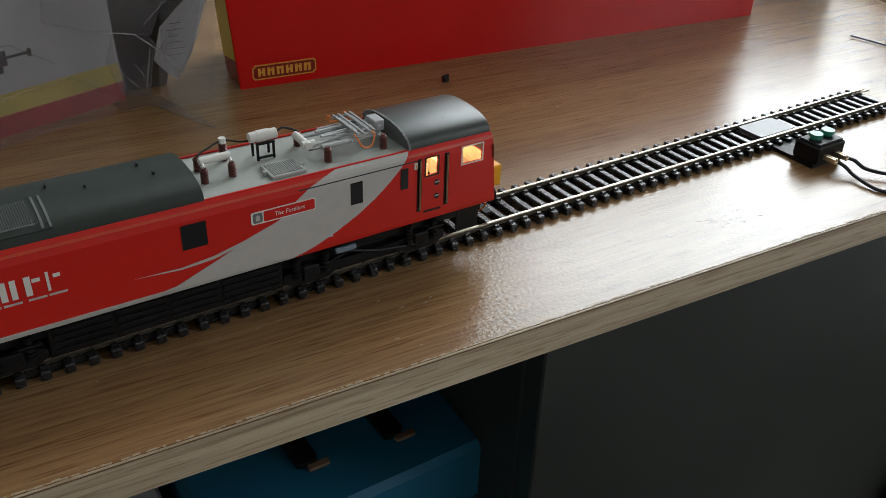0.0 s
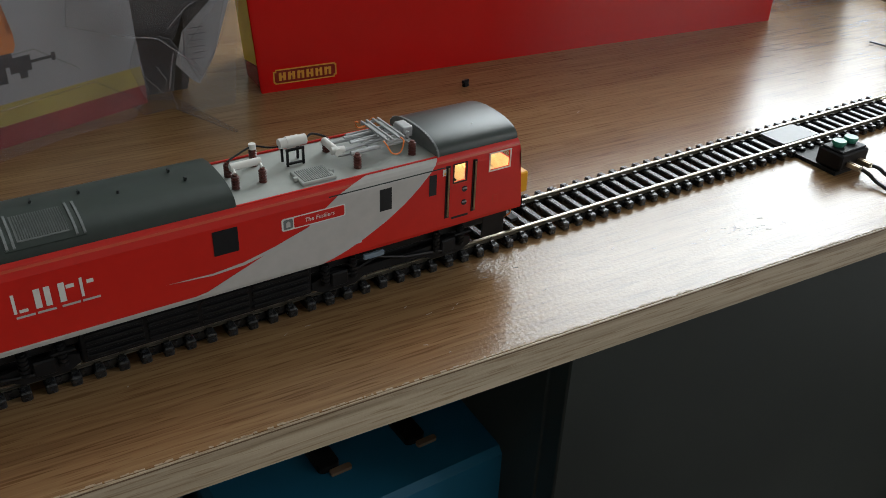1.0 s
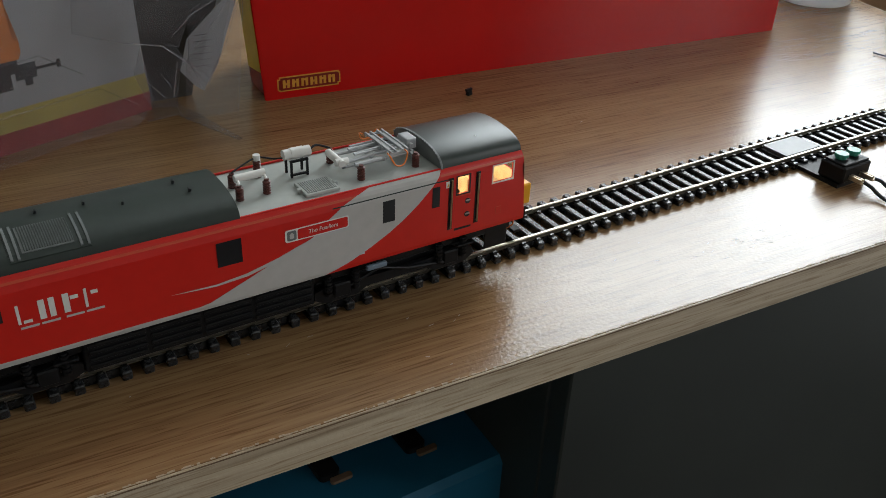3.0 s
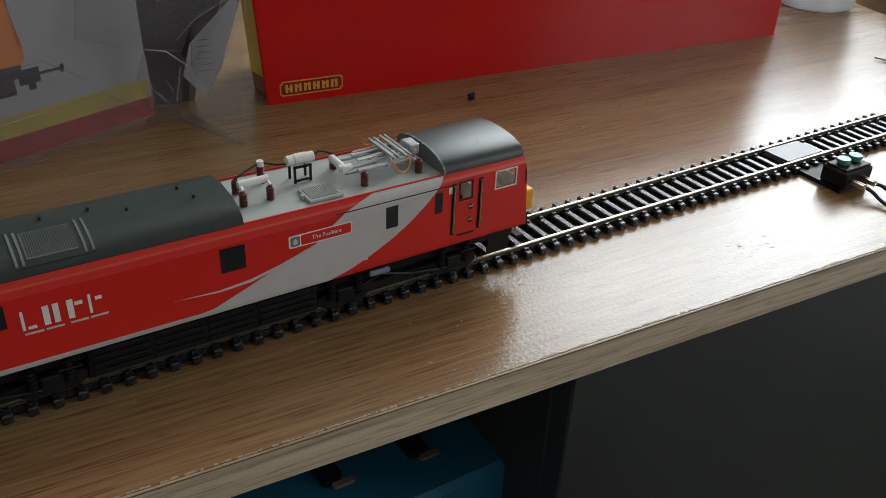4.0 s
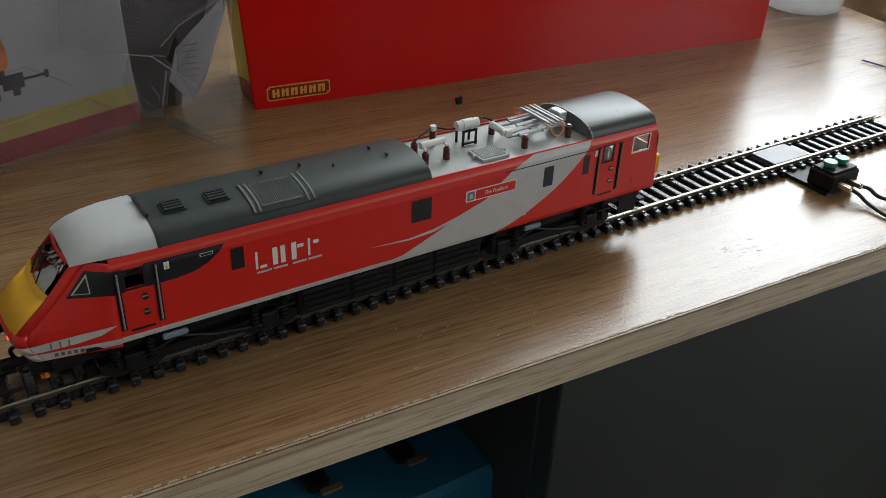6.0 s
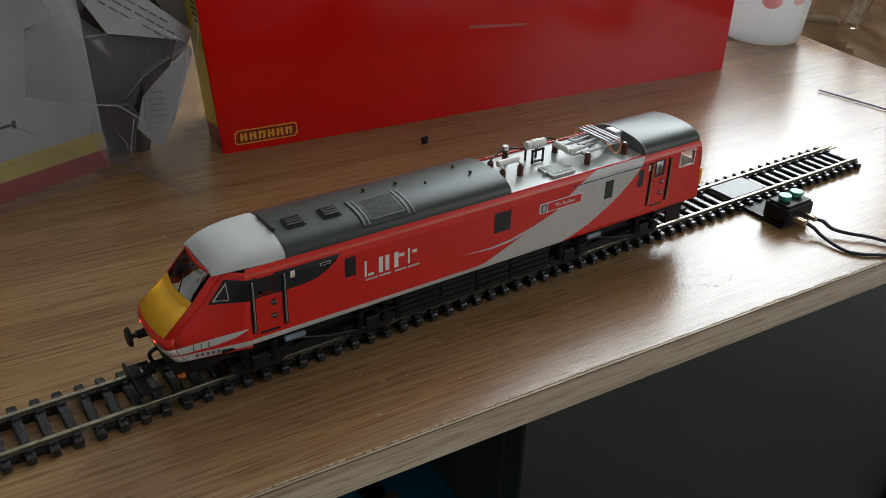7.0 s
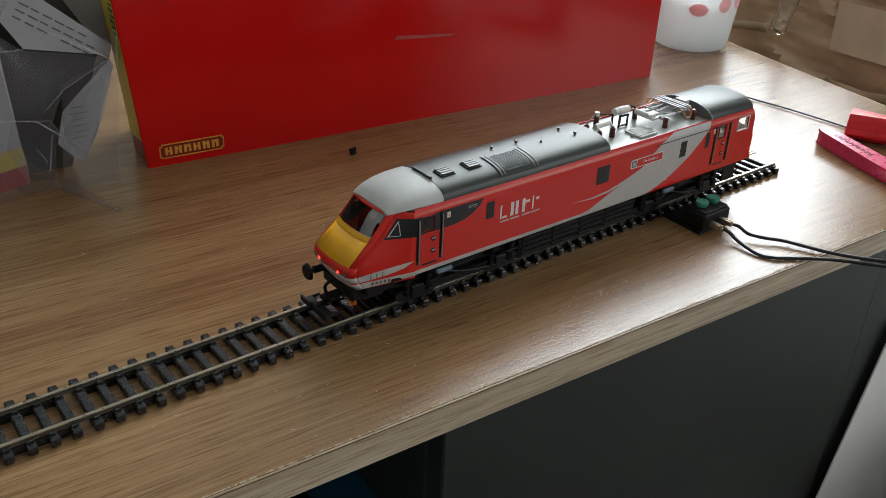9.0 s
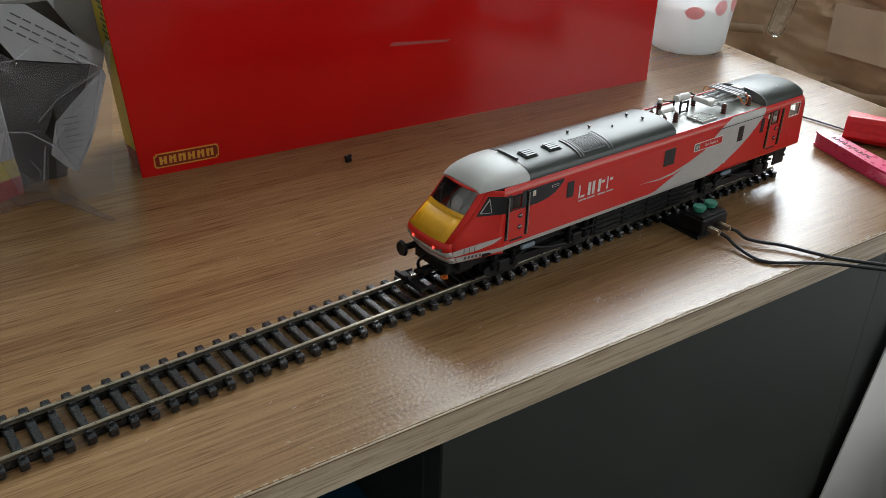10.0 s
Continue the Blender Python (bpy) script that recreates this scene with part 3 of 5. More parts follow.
# ---- clear tub ----
tub = base("plastic_tub", 404, 188, 0, 0, "frosted clear plastic tub with a pink printed band", "tub")
t = part("tub_wall", lathe([(26, 0.3), (28.5, 1.5), (30, 8), (33, 40), (36, 76), (38, 78), (38, 80), (35.2, 80), (34.8, 76), (31.8, 40), (28.8, 9), (26, 3), (0.5, 2.6)], 40), M_TUB, tub, "", True)
part("contents", lathe([(0.5, 3.2), (25.5, 3.4), (28.4, 9.2), (31.2, 38), (0.5, 38)], 40), M_LIQUID, tub, "pale cloudy contents", True)
for a0, span, z0, z1 in ((-152, 26, 30, 40), (-112, 20, 33, 45), (-84, 24, 34, 50), (-48, 22, 31, 44)):
    bm = bmesh.new()
    grid = []
    for j in range(7):
        u = j / 6 * 2 - 1
        bow = math.sqrt(max(0.04, 1 - u * u))
        a = radians(a0 + span * j / 6)
        col = []
        for z in ((z0 + z1) / 2 - bow * (z1 - z0) / 2, (z0 + z1) / 2 + bow * (z1 - z0) / 2):
            r0 = 32.3 + (z - 30) * 0.085
            col.append(bm.verts.new((r0 * math.cos(a), r0 * math.sin(a), z)))
        grid.append(col)
    for a, b in zip(grid, grid[1:]):
        bm.faces.new((a[0], b[0], b[1], a[1]))
    solid(part("printed_mark", bm, M_PINKLBL, tub, "pale pink printed mark"), 0.15, 1)

# ---- wrapped parcel beyond the desk's end, and a clear tube on it ----


def crumpled(x, y, z, cuts, amp, seed):
    bm = bmesh.new()
    box(bm, -x / 2, x / 2, -y / 2, y / 2, 0, z)
    bmesh.ops.subdivide_edges(bm, edges=bm.edges, cuts=cuts, use_grid_fill=True)
    for v in bm.verts:
        p = v.co.copy()
        n = Vector((noise.noise(p * 0.016 + Vector((seed, 0, 0))), noise.noise(p * 0.016 + Vector((0, seed, 4))), noise.noise(p * 0.02 + Vector((9, 0, seed)))))
        q = Vector((p.x * 0.02, p.y * 0.022 + p.z * 0.012, p.z * 0.04 - p.y * 0.010))
        crease = 0.9 - 2.6 * abs(noise.noise(q + Vector((seed, 3, 1)))) + 0.5 * (0.5 - 2 * abs(noise.noise(q * 2.3 + Vector((1, seed, 5)))))
        n += Vector((crease * 0.75, noise.noise(p * 0.05 + Vector((3, seed, 4))) * 0.5, crease * 0.3))
        k = amp if p.z > 1 else amp * 0.2
        v.co = p + Vector((-n.x * k, n.y * k, n.z * k * (0.6 if p.z > 1 else 0)))
    return bm


low = base("wrapped_parcel", 618, 190, FLOOR, -8, "large parcel wrapped in crumpled brown paper", "parcel")
part("wrapping", crumpled(300, 400, 692, 30, 8, 2), M_KRAFT, low, "", True)
up = base("taped_parcel", 640, 175, -43, 0, "brown paper parcel sealed with shiny tape", "parcel")
part("wrapping", crumpled(230, 400, 96, 44, 8, 11), M_KRAFT, up, "", True)
for z, dz, y0, y1 in ((9, 9, -190, -52), (39, 8, 14, 66), (20, 26, 70, 190)):
    bm = bmesh.new()
    bmesh.ops.create_grid(bm, x_segments=1, y_segments=24, size=1)
    for v in bm.verts:
        y = y0 + (v.co.y + 1) / 2 * (y1 - y0)
        v.co = Vector((-126.5 + noise.noise(Vector((y * 0.07, 3, v.co.x))) * 3.5, y, z + v.co.x * dz / 2 + noise.noise(Vector((y * 0.03, 0, 0))) * 4))
    solid(part("tape", bm, M_KRAFTLT, up, "shiny brown packing tape", True), 0.4, 1)
part("address_panel", prism([(-190, 34), (-49, 38), (-48, 78), (-190, 80)], 0.4, pose(-126.8, 0, 0) @ Matrix(((0, 0, 1, 0), (1, 0, 0, 0), (0, 1, 0, 0), (0, 0, 0, 1)))), M_PANELTAN, up, "plain pale tan card panel")
bm = bmesh.new()
prof = [(0.3, 0.0), (4, 1.2), (6.5, 4), (7.5, 8), (7.5, 120), (8.5, 121), (8.5, 122), (6.6, 122), (6.6, 8), (5.2, 4.4), (0.3, 2.4)]
gt = part("clear_tube", lathe(prof, 24), M_GLASS, None, "", True)
tagged(gt, "clear plastic tube propped on the brown parcel", "tube")
gt.matrix_world = pose(0.480, 0.158, 0.004, 6, 10, 0)

# ---- printed carton with its clear blister, and the leaflet ----
pc = base("printed_carton", -114.5, 196.5, 0, 18, "white printed carton sleeve with yellow and red bands", "carton")


def sheet(outline, y, thick=0.3, m=None):
    return prism(outline, thick, (m or Matrix()) @ pose(0, y, 0) @ FACE)


part("sleeve_front", sheet([(-330, 20), (-1, 20), (-4, 110), (-330, 110)], 0), M_PAPER, pc)
part("yellow_band", sheet([(-330, 10), (0, 10), (-1, 20), (-330, 20)], -0.05), M_PRINTYEL, pc)
part("red_band", sheet([(-330, 0), (0, 0), (0, 10), (-330, 10)], -0.08), M_PRINTRED, pc)
part("sleeve_inside", boxes((-320, -2, 0.5, 36, 0, 108)), M_CARDSHADE, pc, "dark inside of the sleeve")
part("printed_loco_red", boxes((-150, -64.5, -0.16, 0, 42, 72)), M_PRINTRED, pc)
part("printed_loco_orange", sheet([(-74, 42), (-63, 42), (-61.5, 45), (-61.5, 50), (-64, 51), (-65.5, 72), (-70, 72)], -0.25, 0.1), M_PRINTOR, pc)
bm = bmesh.new()
for a in ((-150, -64, 36, 42), (-66, -56, 32.5, 39.5), (-56, -44, 35.5, 36.8), (-46, -44.2, 34.2, 38), (-62, -58.5, 29.5, 33), (-150, -68, 29, 36)):
    box(bm, a[0], a[1], -0.24, -0.02, a[2], a[3])
part("printed_loco_black", bm, M_BLACKPAINT, pc)

lf = base("leaflet", 0, 0, 0, 0, "folded white leaflet with small grey print", "leaflet")
# shade inside the fold, put in as an added near-black sheet
part("fold_shade", sheet([(-117, 92), (-84, 92), (-67, 62), (-78, 33), (-86, 16), (-90, 0.3), (-114, 0.3)], 206, 8), M_CARDSHADE, lf, "added dark sheet with the fold's shade in its colour")
part("sheet", sheet([(-113, 97), (-98, 95), (-65, 66), (-67, 61), (-107, 70), (-117, 88)], 191), M_PAPER, lf)
part("lower_fold", sheet([(-68, 60), (-67, 56), (-80, 22), (-89, 9), (-93, 12), (-100, 21), (-95, 37), (-86, 45)], 188), M_PAPER, lf)
part("back_sheet", sheet([(-77, 100), (-56, 98), (-58, 61), (-62, 48), (-70, 44), (-75, 50), (-81, 77), (-81, 80)], 213), M_PAPER, lf)
bm = bmesh.new()
for row in range(3):
    for k in range(7):
        if (k, row) in ((6, 0), (3, 2)):
            continue
        a = pose(-103 + k * 4.9 - row * 1.9, 190.9, 90.5 - k * 3.5 - row * 3.0, 0, 36, 0)
        box(bm, -2.6, 2.4 - (k * 5 + row) % 3 * 0.5, -0.1, 0.1, -0.4, 0.3, m=a)
for k in range(6):
    box(bm, -92 + (k % 2), -85 + (k * 5) % 3, 187.9, 188.0, 22 + k * 3.2, 22.35 + k * 3.2)
tagged(part("print_bars", bm, M_INK, lf), kind="stuff")

bl = base("blister_tray", 0, 0, 0, 0, "empty crumpled clear plastic blister tray", "packaging")


def facet(outline, y0, y1, name="facet"):
    """A creased panel of the tray: outline in x, z, its depth running from y0 low down to y1 high up."""
    zs = [z for _, z in outline]
    lo, hi = min(zs), max(zs)
    bm = bmesh.new()
    bm.faces.new([bm.verts.new((x, y0 + (y1 - y0) * (z - lo) / (hi - lo) + noise.noise(Vector((x * 0.06, z * 0.06, 1))) * 3, z)) for x, z in outline])
    bmesh.ops.triangulate(bm, faces=bm.faces)
    bmesh.ops.subdivide_edges(bm, edges=bm.edges, cuts=4, use_grid_fill=True)
    for v in bm.verts:
        v.co.y += noise.noise(v.co * 0.09) * 1.6
    solid(part(name, bm, M_BLISTER, bl, "", True), 0.3)
    rim = [(x, y0 + (y1 - y0) * (z - lo) / (hi - lo) + noise.noise(Vector((x * 0.06, z * 0.06, 1))) * 3, z) for x, z in outline]
    part("rim", tube(rim + rim[:1], 0.22, 6), M_BLISTER, bl)


facet([(-145, 80), (-122, 83), (-110, 72), (-70, 64), (-97, 52), (-104, 39), (-129, 44), (-151, 51)], 172, 182)
facet([(-96, 52), (-70, 63), (-83, 26), (-92, 13), (-98, 28), (-96, 40)], 176, 183)
facet([(-121, 41), (-105, 39), (-100, 30), (-104, 29), (-108, 9), (-121, 11), (-126, 28)], 172, 176)
facet([(-143, 104), (-135, 87), (-147, 82), (-159, 88), (-160, 106)], 168, 174)
facet([(-143, 104), (-112, 98), (-118, 91), (-123, 85), (-135, 87)], 172, 178)
part("flap", prism([(-113, 205), (-101.2, 197.6), (-87.8, 140.0), (-89.6, 139.6), (-106, 182.3), (-121, 179.7), (-123.4, 198.8)], 0.3, pose(0, 0, 0.5)), M_BLISTER, bl)
part("rim", tube([(-112, 203, 3), (-101.2, 197.6, 1.2), (-87.8, 140.0, 0.7), (-89.8, 139.8, 0.7), (-106, 182.3, 1), (-121, 179.7, 1), (-123.4, 198.8, 1)], 0.32, 6), M_BLISTER, bl)
# folds of the plastic, with the highlights along them put in as paler colour
M_CREASE = mat("pale_crease_glint", (0.50, 0.50, 0.55), 0.12, vary=0.15, scale=80, alpha=0.20, spec=0.9)
for path, r in (([(-121, 176, 74), (-111, 176, 74), (-99, 176, 81), (-72, 176, 64)], 0.32), ([(-72, 176, 64), (-73, 176, 53), (-79, 176, 36), (-91, 176, 17), (-99, 176, 29), (-98, 176, 41)], 0.34),
                ([(-73, 174, 64), (-96, 174, 53), (-106, 174, 44)], 0.3), ([(-129, 170, 45), (-112, 170, 41), (-101, 170, 31)], 0.34), ([(-68, 172, 78), (-70, 172, 60), (-77, 172, 1)], 0.25),
                ([(-122, 172, 41), (-121, 172, 24), (-112, 172, 13), (-110, 172, 20), (-114, 172, 27)], 0.3), ([(-106, 170, 33), (-110, 170, 15), (-107, 170, 5)], 0.4), ([(-101, 170, 31), (-92, 172, 24), (-89, 174, 14)], 0.3)):
    part("crease", tube(path, r, 6), M_CREASE, bl, "", True)
part("end_panel", sheet([(-101, 31), (-72, 64), (-70, 78), (-68, 78), (-77, 0.4), (-104, 0.4)], 173.5, 0.25), M_BLISTER, bl)
LID = pose(-114.5, 196.5, 0, 0, 0, 18)
bm = sheet([(-140, 0.4), (-18, 0.4), (-6, 10), (-10, 70), (-24, 104), (-140, 106)], -12, 0.3)
bmesh.ops.subdivide_edges(bm, edges=bm.edges, cuts=6, use_grid_fill=True)
for v in bm.verts:
    v.co.y += noise.noise(Vector((v.co.x * 0.03, 0, v.co.z * 0.03))) * 5
bmesh.ops.transform(bm, matrix=LID, verts=bm.verts)
part("lid_panel", bm, M_BLISTER, bl, "", True)
for z, x1 in ((24, -14), (46, -40)):
    part("lid_ridge", tube([LID @ Vector(q) for q in ((-138, -13.5, z - 6), (-90, -12, z - 2), (x1 - 20, -13, z), (x1, -11.5, z - 14))], 0.4, 6), M_BLISTER, bl, "", True)

# ---- the locomotive ----
loco = base("model_locomotive", 0, 0, 0, 0, "red and silver model electric locomotive with yellow front", "model train")

# half profile of the body side: height and half width
SIDE = [(20.6, 17.5), (22.0, 17.9), (44.0, 17.9), (46.2, 17.45), (47.4, 16.9), (48.4, 16.0)]


def half_width(z):
    return float(np.interp(z, [s[0] for s in SIDE], [s[1] for s in SIDE]))


def rear_x(z):
    return 114.6 - 0.09 * (z - 20)


FRONT = -101.9
HOLES = [(99.0, 107.6, 39.2, 45.6), (83.8, 88.8, 38.3, 44.9), (-98.6, -93.2, 38.6, 44.6)]


def side_wall(sign):
    """One body side with its window openings left free."""
    xs = sorted({FRONT, -60, 0, 60, 113.0, *[h[0] for h in HOLES], *[h[1] for h in HOLES]})
    zs = sorted({*[s[0] for s in SIDE], *[h[2] for h in HOLES], *[h[3] for h in HOLES]})
    bm = bmesh.new()
    v = {}
    for i, x in enumerate(xs):
        for j, z in enumerate(zs):
            v[i, j] = bm.verts.new((rear_x(z) if x == 113.0 else x, sign * half_width(z), z))
    for i in range(len(xs) - 1):
        for j in range(len(zs) - 1):
            cx, cz = (xs[i] + xs[i + 1]) / 2, (zs[j] + zs[j + 1]) / 2
            if not any(h[0] < cx < h[1] and h[2] < cz < h[3] for h in HOLES):
                bm.faces.new((v[i, j], v[i + 1, j], v[i + 1, j + 1], v[i, j + 1]))
    return bm


for s in (-1, 1):
    w = part("body_side", side_wall(s), M_RED, loco, "red body side")
    solid(w, 0.7, -1)
    w.data.materials.append(M_CABIN)
    w.modifiers["thickness"].material_offset = 1
    for h in HOLES:
        yy = s * (half_width((h[2] + h[3]) / 2) - 0.45)
        pane = part("window_pane", boxes((h[0] - 0.2, h[1] + 0.2, yy - 0.12, yy + 0.12, h[2] - 0.2, h[3] + 0.2)), M_CABGLASS, w)
        pane.visible_shadow = False
        # pale or dark rubber surround
        bm = bmesh.new()
        ys = sorted((s * (half_width((h[2] + h[3]) / 2) - 0.1), s * (half_width((h[2] + h[3]) / 2) + 0.14)))
        for a in ((h[0] - 0.5, h[1] + 0.5, h[2] - 0.5, h[2]), (h[0] - 0.5, h[1] + 0.5, h[3], h[3] + 0.4), (h[0] - 0.5, h[0], h[2], h[3]), (h[1], h[1] + 0.5, h[2], h[3])):
            box(bm, a[0], a[1], ys[0], ys[1], a[2], a[3])
        part("window_surround", bm, M_WHITEPL if h[0] > 95 else M_BLACKPAINT, w)

# interior: floor, bulkheads, cab walls
part("body_floor", boxes((-112, 113.5, -16.8, 16.8, 20.2, 21.4)), M_BLACK, loco)
part("cab_bulkhead", boxes((79.0, 80.0, -16.2, 16.2, 21.5, 47.6)), M_CABIN, loco)
part("front_bulkhead", boxes((-86.5, -85.5, -16.2, 16.2, 21.5, 47.6)), M_CABIN, loco)
bm = bmesh.new()
grid = [[bm.verts.new((rear_x(z), y, z)) for y in (-half_width(z), -13, -2, 2, 13, half_width(z))] for z in (20.6, 38.6, 44, 48.4)]
for r in range(3):
    for c in range(5):
        if not (r == 1 and c in (1, 3)):
            bm.faces.new((grid[r][c], grid[r + 1][c], grid[r + 1][c + 1], grid[r][c + 1]))
end = solid(part("rear_end", bm, M_RED, loco), 0.7, -1)
end.data.materials.append(M_CABIN)
end.modifiers["thickness"].material_offset = 1
for y in (-7.5, 7.5):
    pane = part("window_pane", boxes((rear_x(41) - 0.45, rear_x(41) - 0.25, y - 5.6, y + 5.6, 38.5, 44.1)), M_CABGLASS, end)
    pane.visible_shadow = False
part("rear_gangway", boxes((113.6, 119.4, -15.0, 11.5, 24.6, 33.0), bevel=0.5), M_YELLOW, end, "yellow rear panel")
part("cab_desk", boxes((104.5, 110.8, -14, 14, 21.5, 33), bevel=0.6), M_CABIN, loco)
for y in (-7, 7):
    bm = boxes((95, 99.5, y - 2.6, y + 2.6, 21.5, 30), (94, 95.6, y - 2.6, y + 2.6, 29, 38), bevel=0.4)
    part("driver_seat", bm, M_SEAT, loco)
# the cab's light board hangs on a pivot; its glowing side can turn up into the roof
lamp_board = part("cab_lamp", boxes((-6, 6, -5, 5, -0.5, -0.1)), M_BLACK, loco)
part("cab_led", boxes((-5.2, 5.2, -4.4, 4.4, -0.75, -0.55)), M_GLOW, lamp_board, "warm white glowing strip")


def decal(name, outline, material, lift=0.12, side=-1, parent=None, label=""):
    """Paint on the body side: an outline in x, z laid on the side's profile."""
    bm = bmesh.new()
    bm.faces.new([bm.verts.new((x, 0, z)) for x, z in outline])
    bmesh.ops.triangulate(bm, faces=bm.faces)
    for z in (22.0, 44.0, 46.2, 47.4):
        bmesh.ops.bisect_plane(bm, geom=bm.verts[:] + bm.edges[:] + bm.faces[:], plane_co=(0, 0, z), plane_no=(0, 0, 1))
    for v in bm.verts:
        v.co.y = side * (half_width(v.co.z) + lift)
    bmesh.ops.solidify(bm, geom=bm.faces[:], thickness=0.05)
    return part(name, bm, material, parent or loco, label)


def sweep(a, b):
    return a + b[::-1]


for s in (-1, 1):
    # silver sole stripe, big silver sweep and its fine tail
    decal("sole_stripe", [(FRONT, 20.65), (32, 20.65), (30, 22.3), (FRONT, 22.7)], M_SILVER, 0.08, s, label="silver stripe along the sole")
    left = [(-12, 22.2), (3, 24.2), (12.3, 27.0), (22, 31.4), (28.8, 36.4), (34.4, 41.2), (39.5, 44.8), (45, 47.0), (50, 48.35)]
    right = [(33, 20.7), (41.7, 23.4), (48.7, 26.3), (57.1, 30.6), (63.7, 34.9), (69.1, 39.3), (73.9, 44.0), (76.2, 46.4), (77.6, 48.35)]
    decal("silver_sweep", [(-12, 20.7)] + left + right[::-1], M_SILVER, 0.12, s, label="pale silver curved sweep")
    decal("fine_tail", [(-18, 29.4), (-3.8, 28.2), (6.2, 28.8), (16.7, 31.2), (26, 35.4), (16.7, 32.4), (6.2, 29.9), (-3.8, 28.9)], M_SILVER, 0.14, s)
    # thin cantrail lines
    for x0, x1 in ((FRONT, 46.0), (77.0, 111.9)):
        decal("cantrail_line", [(x0, 46.3), (x1, 46.3), (x1, 47.0), (x0, 47.0)], M_ORANGE, 0.16, s, label="orange line under the roof")
    decal("gutter_line", [(36, 44.6), (80, 44.6), (80, 45.0), (36, 45.0)], M_ROOF, 0.2, s)
    # black painted windows
    for x0, x1, z0, z1 in ((-2.7, 5.2, 34.6, 43.0), (54.3, 58.9, 34.7, 42.8), (73.6, 76.6, 35.4, 43.2), (-66.9, -62.8, 35.5, 43.0)):
        decal("dark_window", [(x0, z0), (x1, z0), (x1, z1), (x0, z1)], M_BLACKPAINT, 0.2, s, label="flat black window")
    # dark cab band with its curved tail
    decal("dark_band", [(-89.0, 37.9), (-83, 38.1), (-78, 38.9), (-74, 40.6), (-70.5, 43.2), (-68.6, 45.5), (-89.0, 45.5)], M_BLACKPAINT, 0.16, s, label="black band behind the cab")
    decal("dark_band", [(-102.0, 37.9), (-98.9, 37.9), (-98.9, 45.5), (-102.0, 45.5)], M_BLACKPAINT, 0.13, s)
    decal("dark_band", [(-92.9, 37.9), (-89.0, 37.9), (-89.0, 45.5), (-92.9, 45.5)], M_BLACKPAINT, 0.13, s)
    # doors: gaps, rails, handles, kick plate
    for d0, d1 in ((-100.8, -89.6), (81.2, 92.4)):
        yy = lambda e: tuple(sorted((s * (17.85), s * (17.9 + e))))
        for x in (d0, d1):
            part("door_recess", boxes((x - 0.85, x + 0.85, *yy(0.25), 25.0, 45.2)), M_BLACKPAINT, loco)
            bm = bmesh.new()
            cyl(bm, (x, s * 18.6, 25.8), (x, s * 18.6, 44.6), 0.30, seg=8)
            for z in (26.2, 44.2):
                cyl(bm, (x, s * 17.95, z), (x, s * 18.6, z), 0.3, seg=8)
            part("handrail", bm, M_BRUSHED if d0 < 0 else M_BRASS, loco)
        for z in (29.5, 34.8):
            bm = bmesh.new()
            cyl(bm, (d1 - 4.0, s * 17.9, z), (d1 - 4.0, s * 18.15, z), 1.1, seg=14)
            part("handle_recess", bm, M_BLACKPAINT, loco)
            part("door_handle", boxes((d1 - 5.0, d1 - 3.2, *tuple(sorted((s * 18.15, s * 18.5))), z + 0.1, z + 0.55)), M_BRUSHED, loco)
        part("kick_plate", boxes((d0 + 2.0, d1 - 2.2, *yy(0.3), 24.0, 24.7)), M_BLACKPAINT, loco)
        part("door_seam", boxes((d0 + 2, d1 - 3, *yy(0.2), 37.3, 37.5)), M_ORANGE, loco)
    for x, z in ((-87.2, 43.2), (79.0, 43.0)):
        decal("warning_label", [(x, z - 1.2), (x + 1.6, z - 1.2), (x + 1.6, z + 1.2), (x, z + 1.2)], M_WHITEPL, 0.22, s, label="small pale warning label")
        decal("warning_mark", [(x + 0.4, z - 0.8), (x + 1.2, z - 0.8), (x + 0.8, z + 0.6)], M_YELLOW, 0.28, s)
    decal("maker_plate", [(-76.4, 43.1), (-72.3, 43.1), (-72.3, 44.2), (-76.4, 44.2)], M_SILVER, 0.24, s)
    decal("maker_plate_field", [(-76.1, 43.3), (-72.6, 43.3), (-72.6, 44.0), (-76.1, 44.0)], M_BLACKPAINT, 0.29, s)
    # operator's mark as plain bars, and the line of small print under it
    for x, w, h in ((-59.3, 0.8, 1), (-57.9, 2.3, 0), (-53.6, 1.7, 1), (-50.9, 1.6, 1), (-47.2, 1.7, 1), (-45.2, 2.2, 2), (-41.5, 0.8, 1), (-39.6, 1.9, 2)):
        z0, z1 = (33.4, 39.6) if h == 1 else ((33.4, 34.4) if h == 0 else (37.3, 38.5))
        decal("mark_bar", [(x, z0), (x + w, z0), (x + w, z1), (x, z1)], M_WHITEPL, 0.15, s)
    for x in (-59.0, -53.5, -47.0, -41.5):
        decal("print_bar", [(x, 31.7), (x + 4.9, 31.7), (x + 4.9, 32.4), (x, 32.4)], M_SILVER, 0.15, s)
    # nameplate
    decal("nameplate_border", rounded(19.4, 41.6, 36.9, 41.3, 0.7), M_WHITEPL, 0.2, s, label="white border of the nameplate")
    plate = decal("nameplate", rounded(23.6, 41.2, 37.3, 40.9, 0.5), M_RED, 0.26, s, label="red nameplate with white lettering")
    decal("plate_badge", rounded(20.0, 23.2, 37.4, 40.8, 0.6), M_GRILLE, 0.26, s)
    decal("plate_crest", [(20.9, 38.1), (22.3, 38.1), (22.3, 39.6), (21.6, 40.2), (20.9, 39.6)], M_SILVER, 0.32, s)
    bm = text_mesh("The Fusiliers", 2.05)
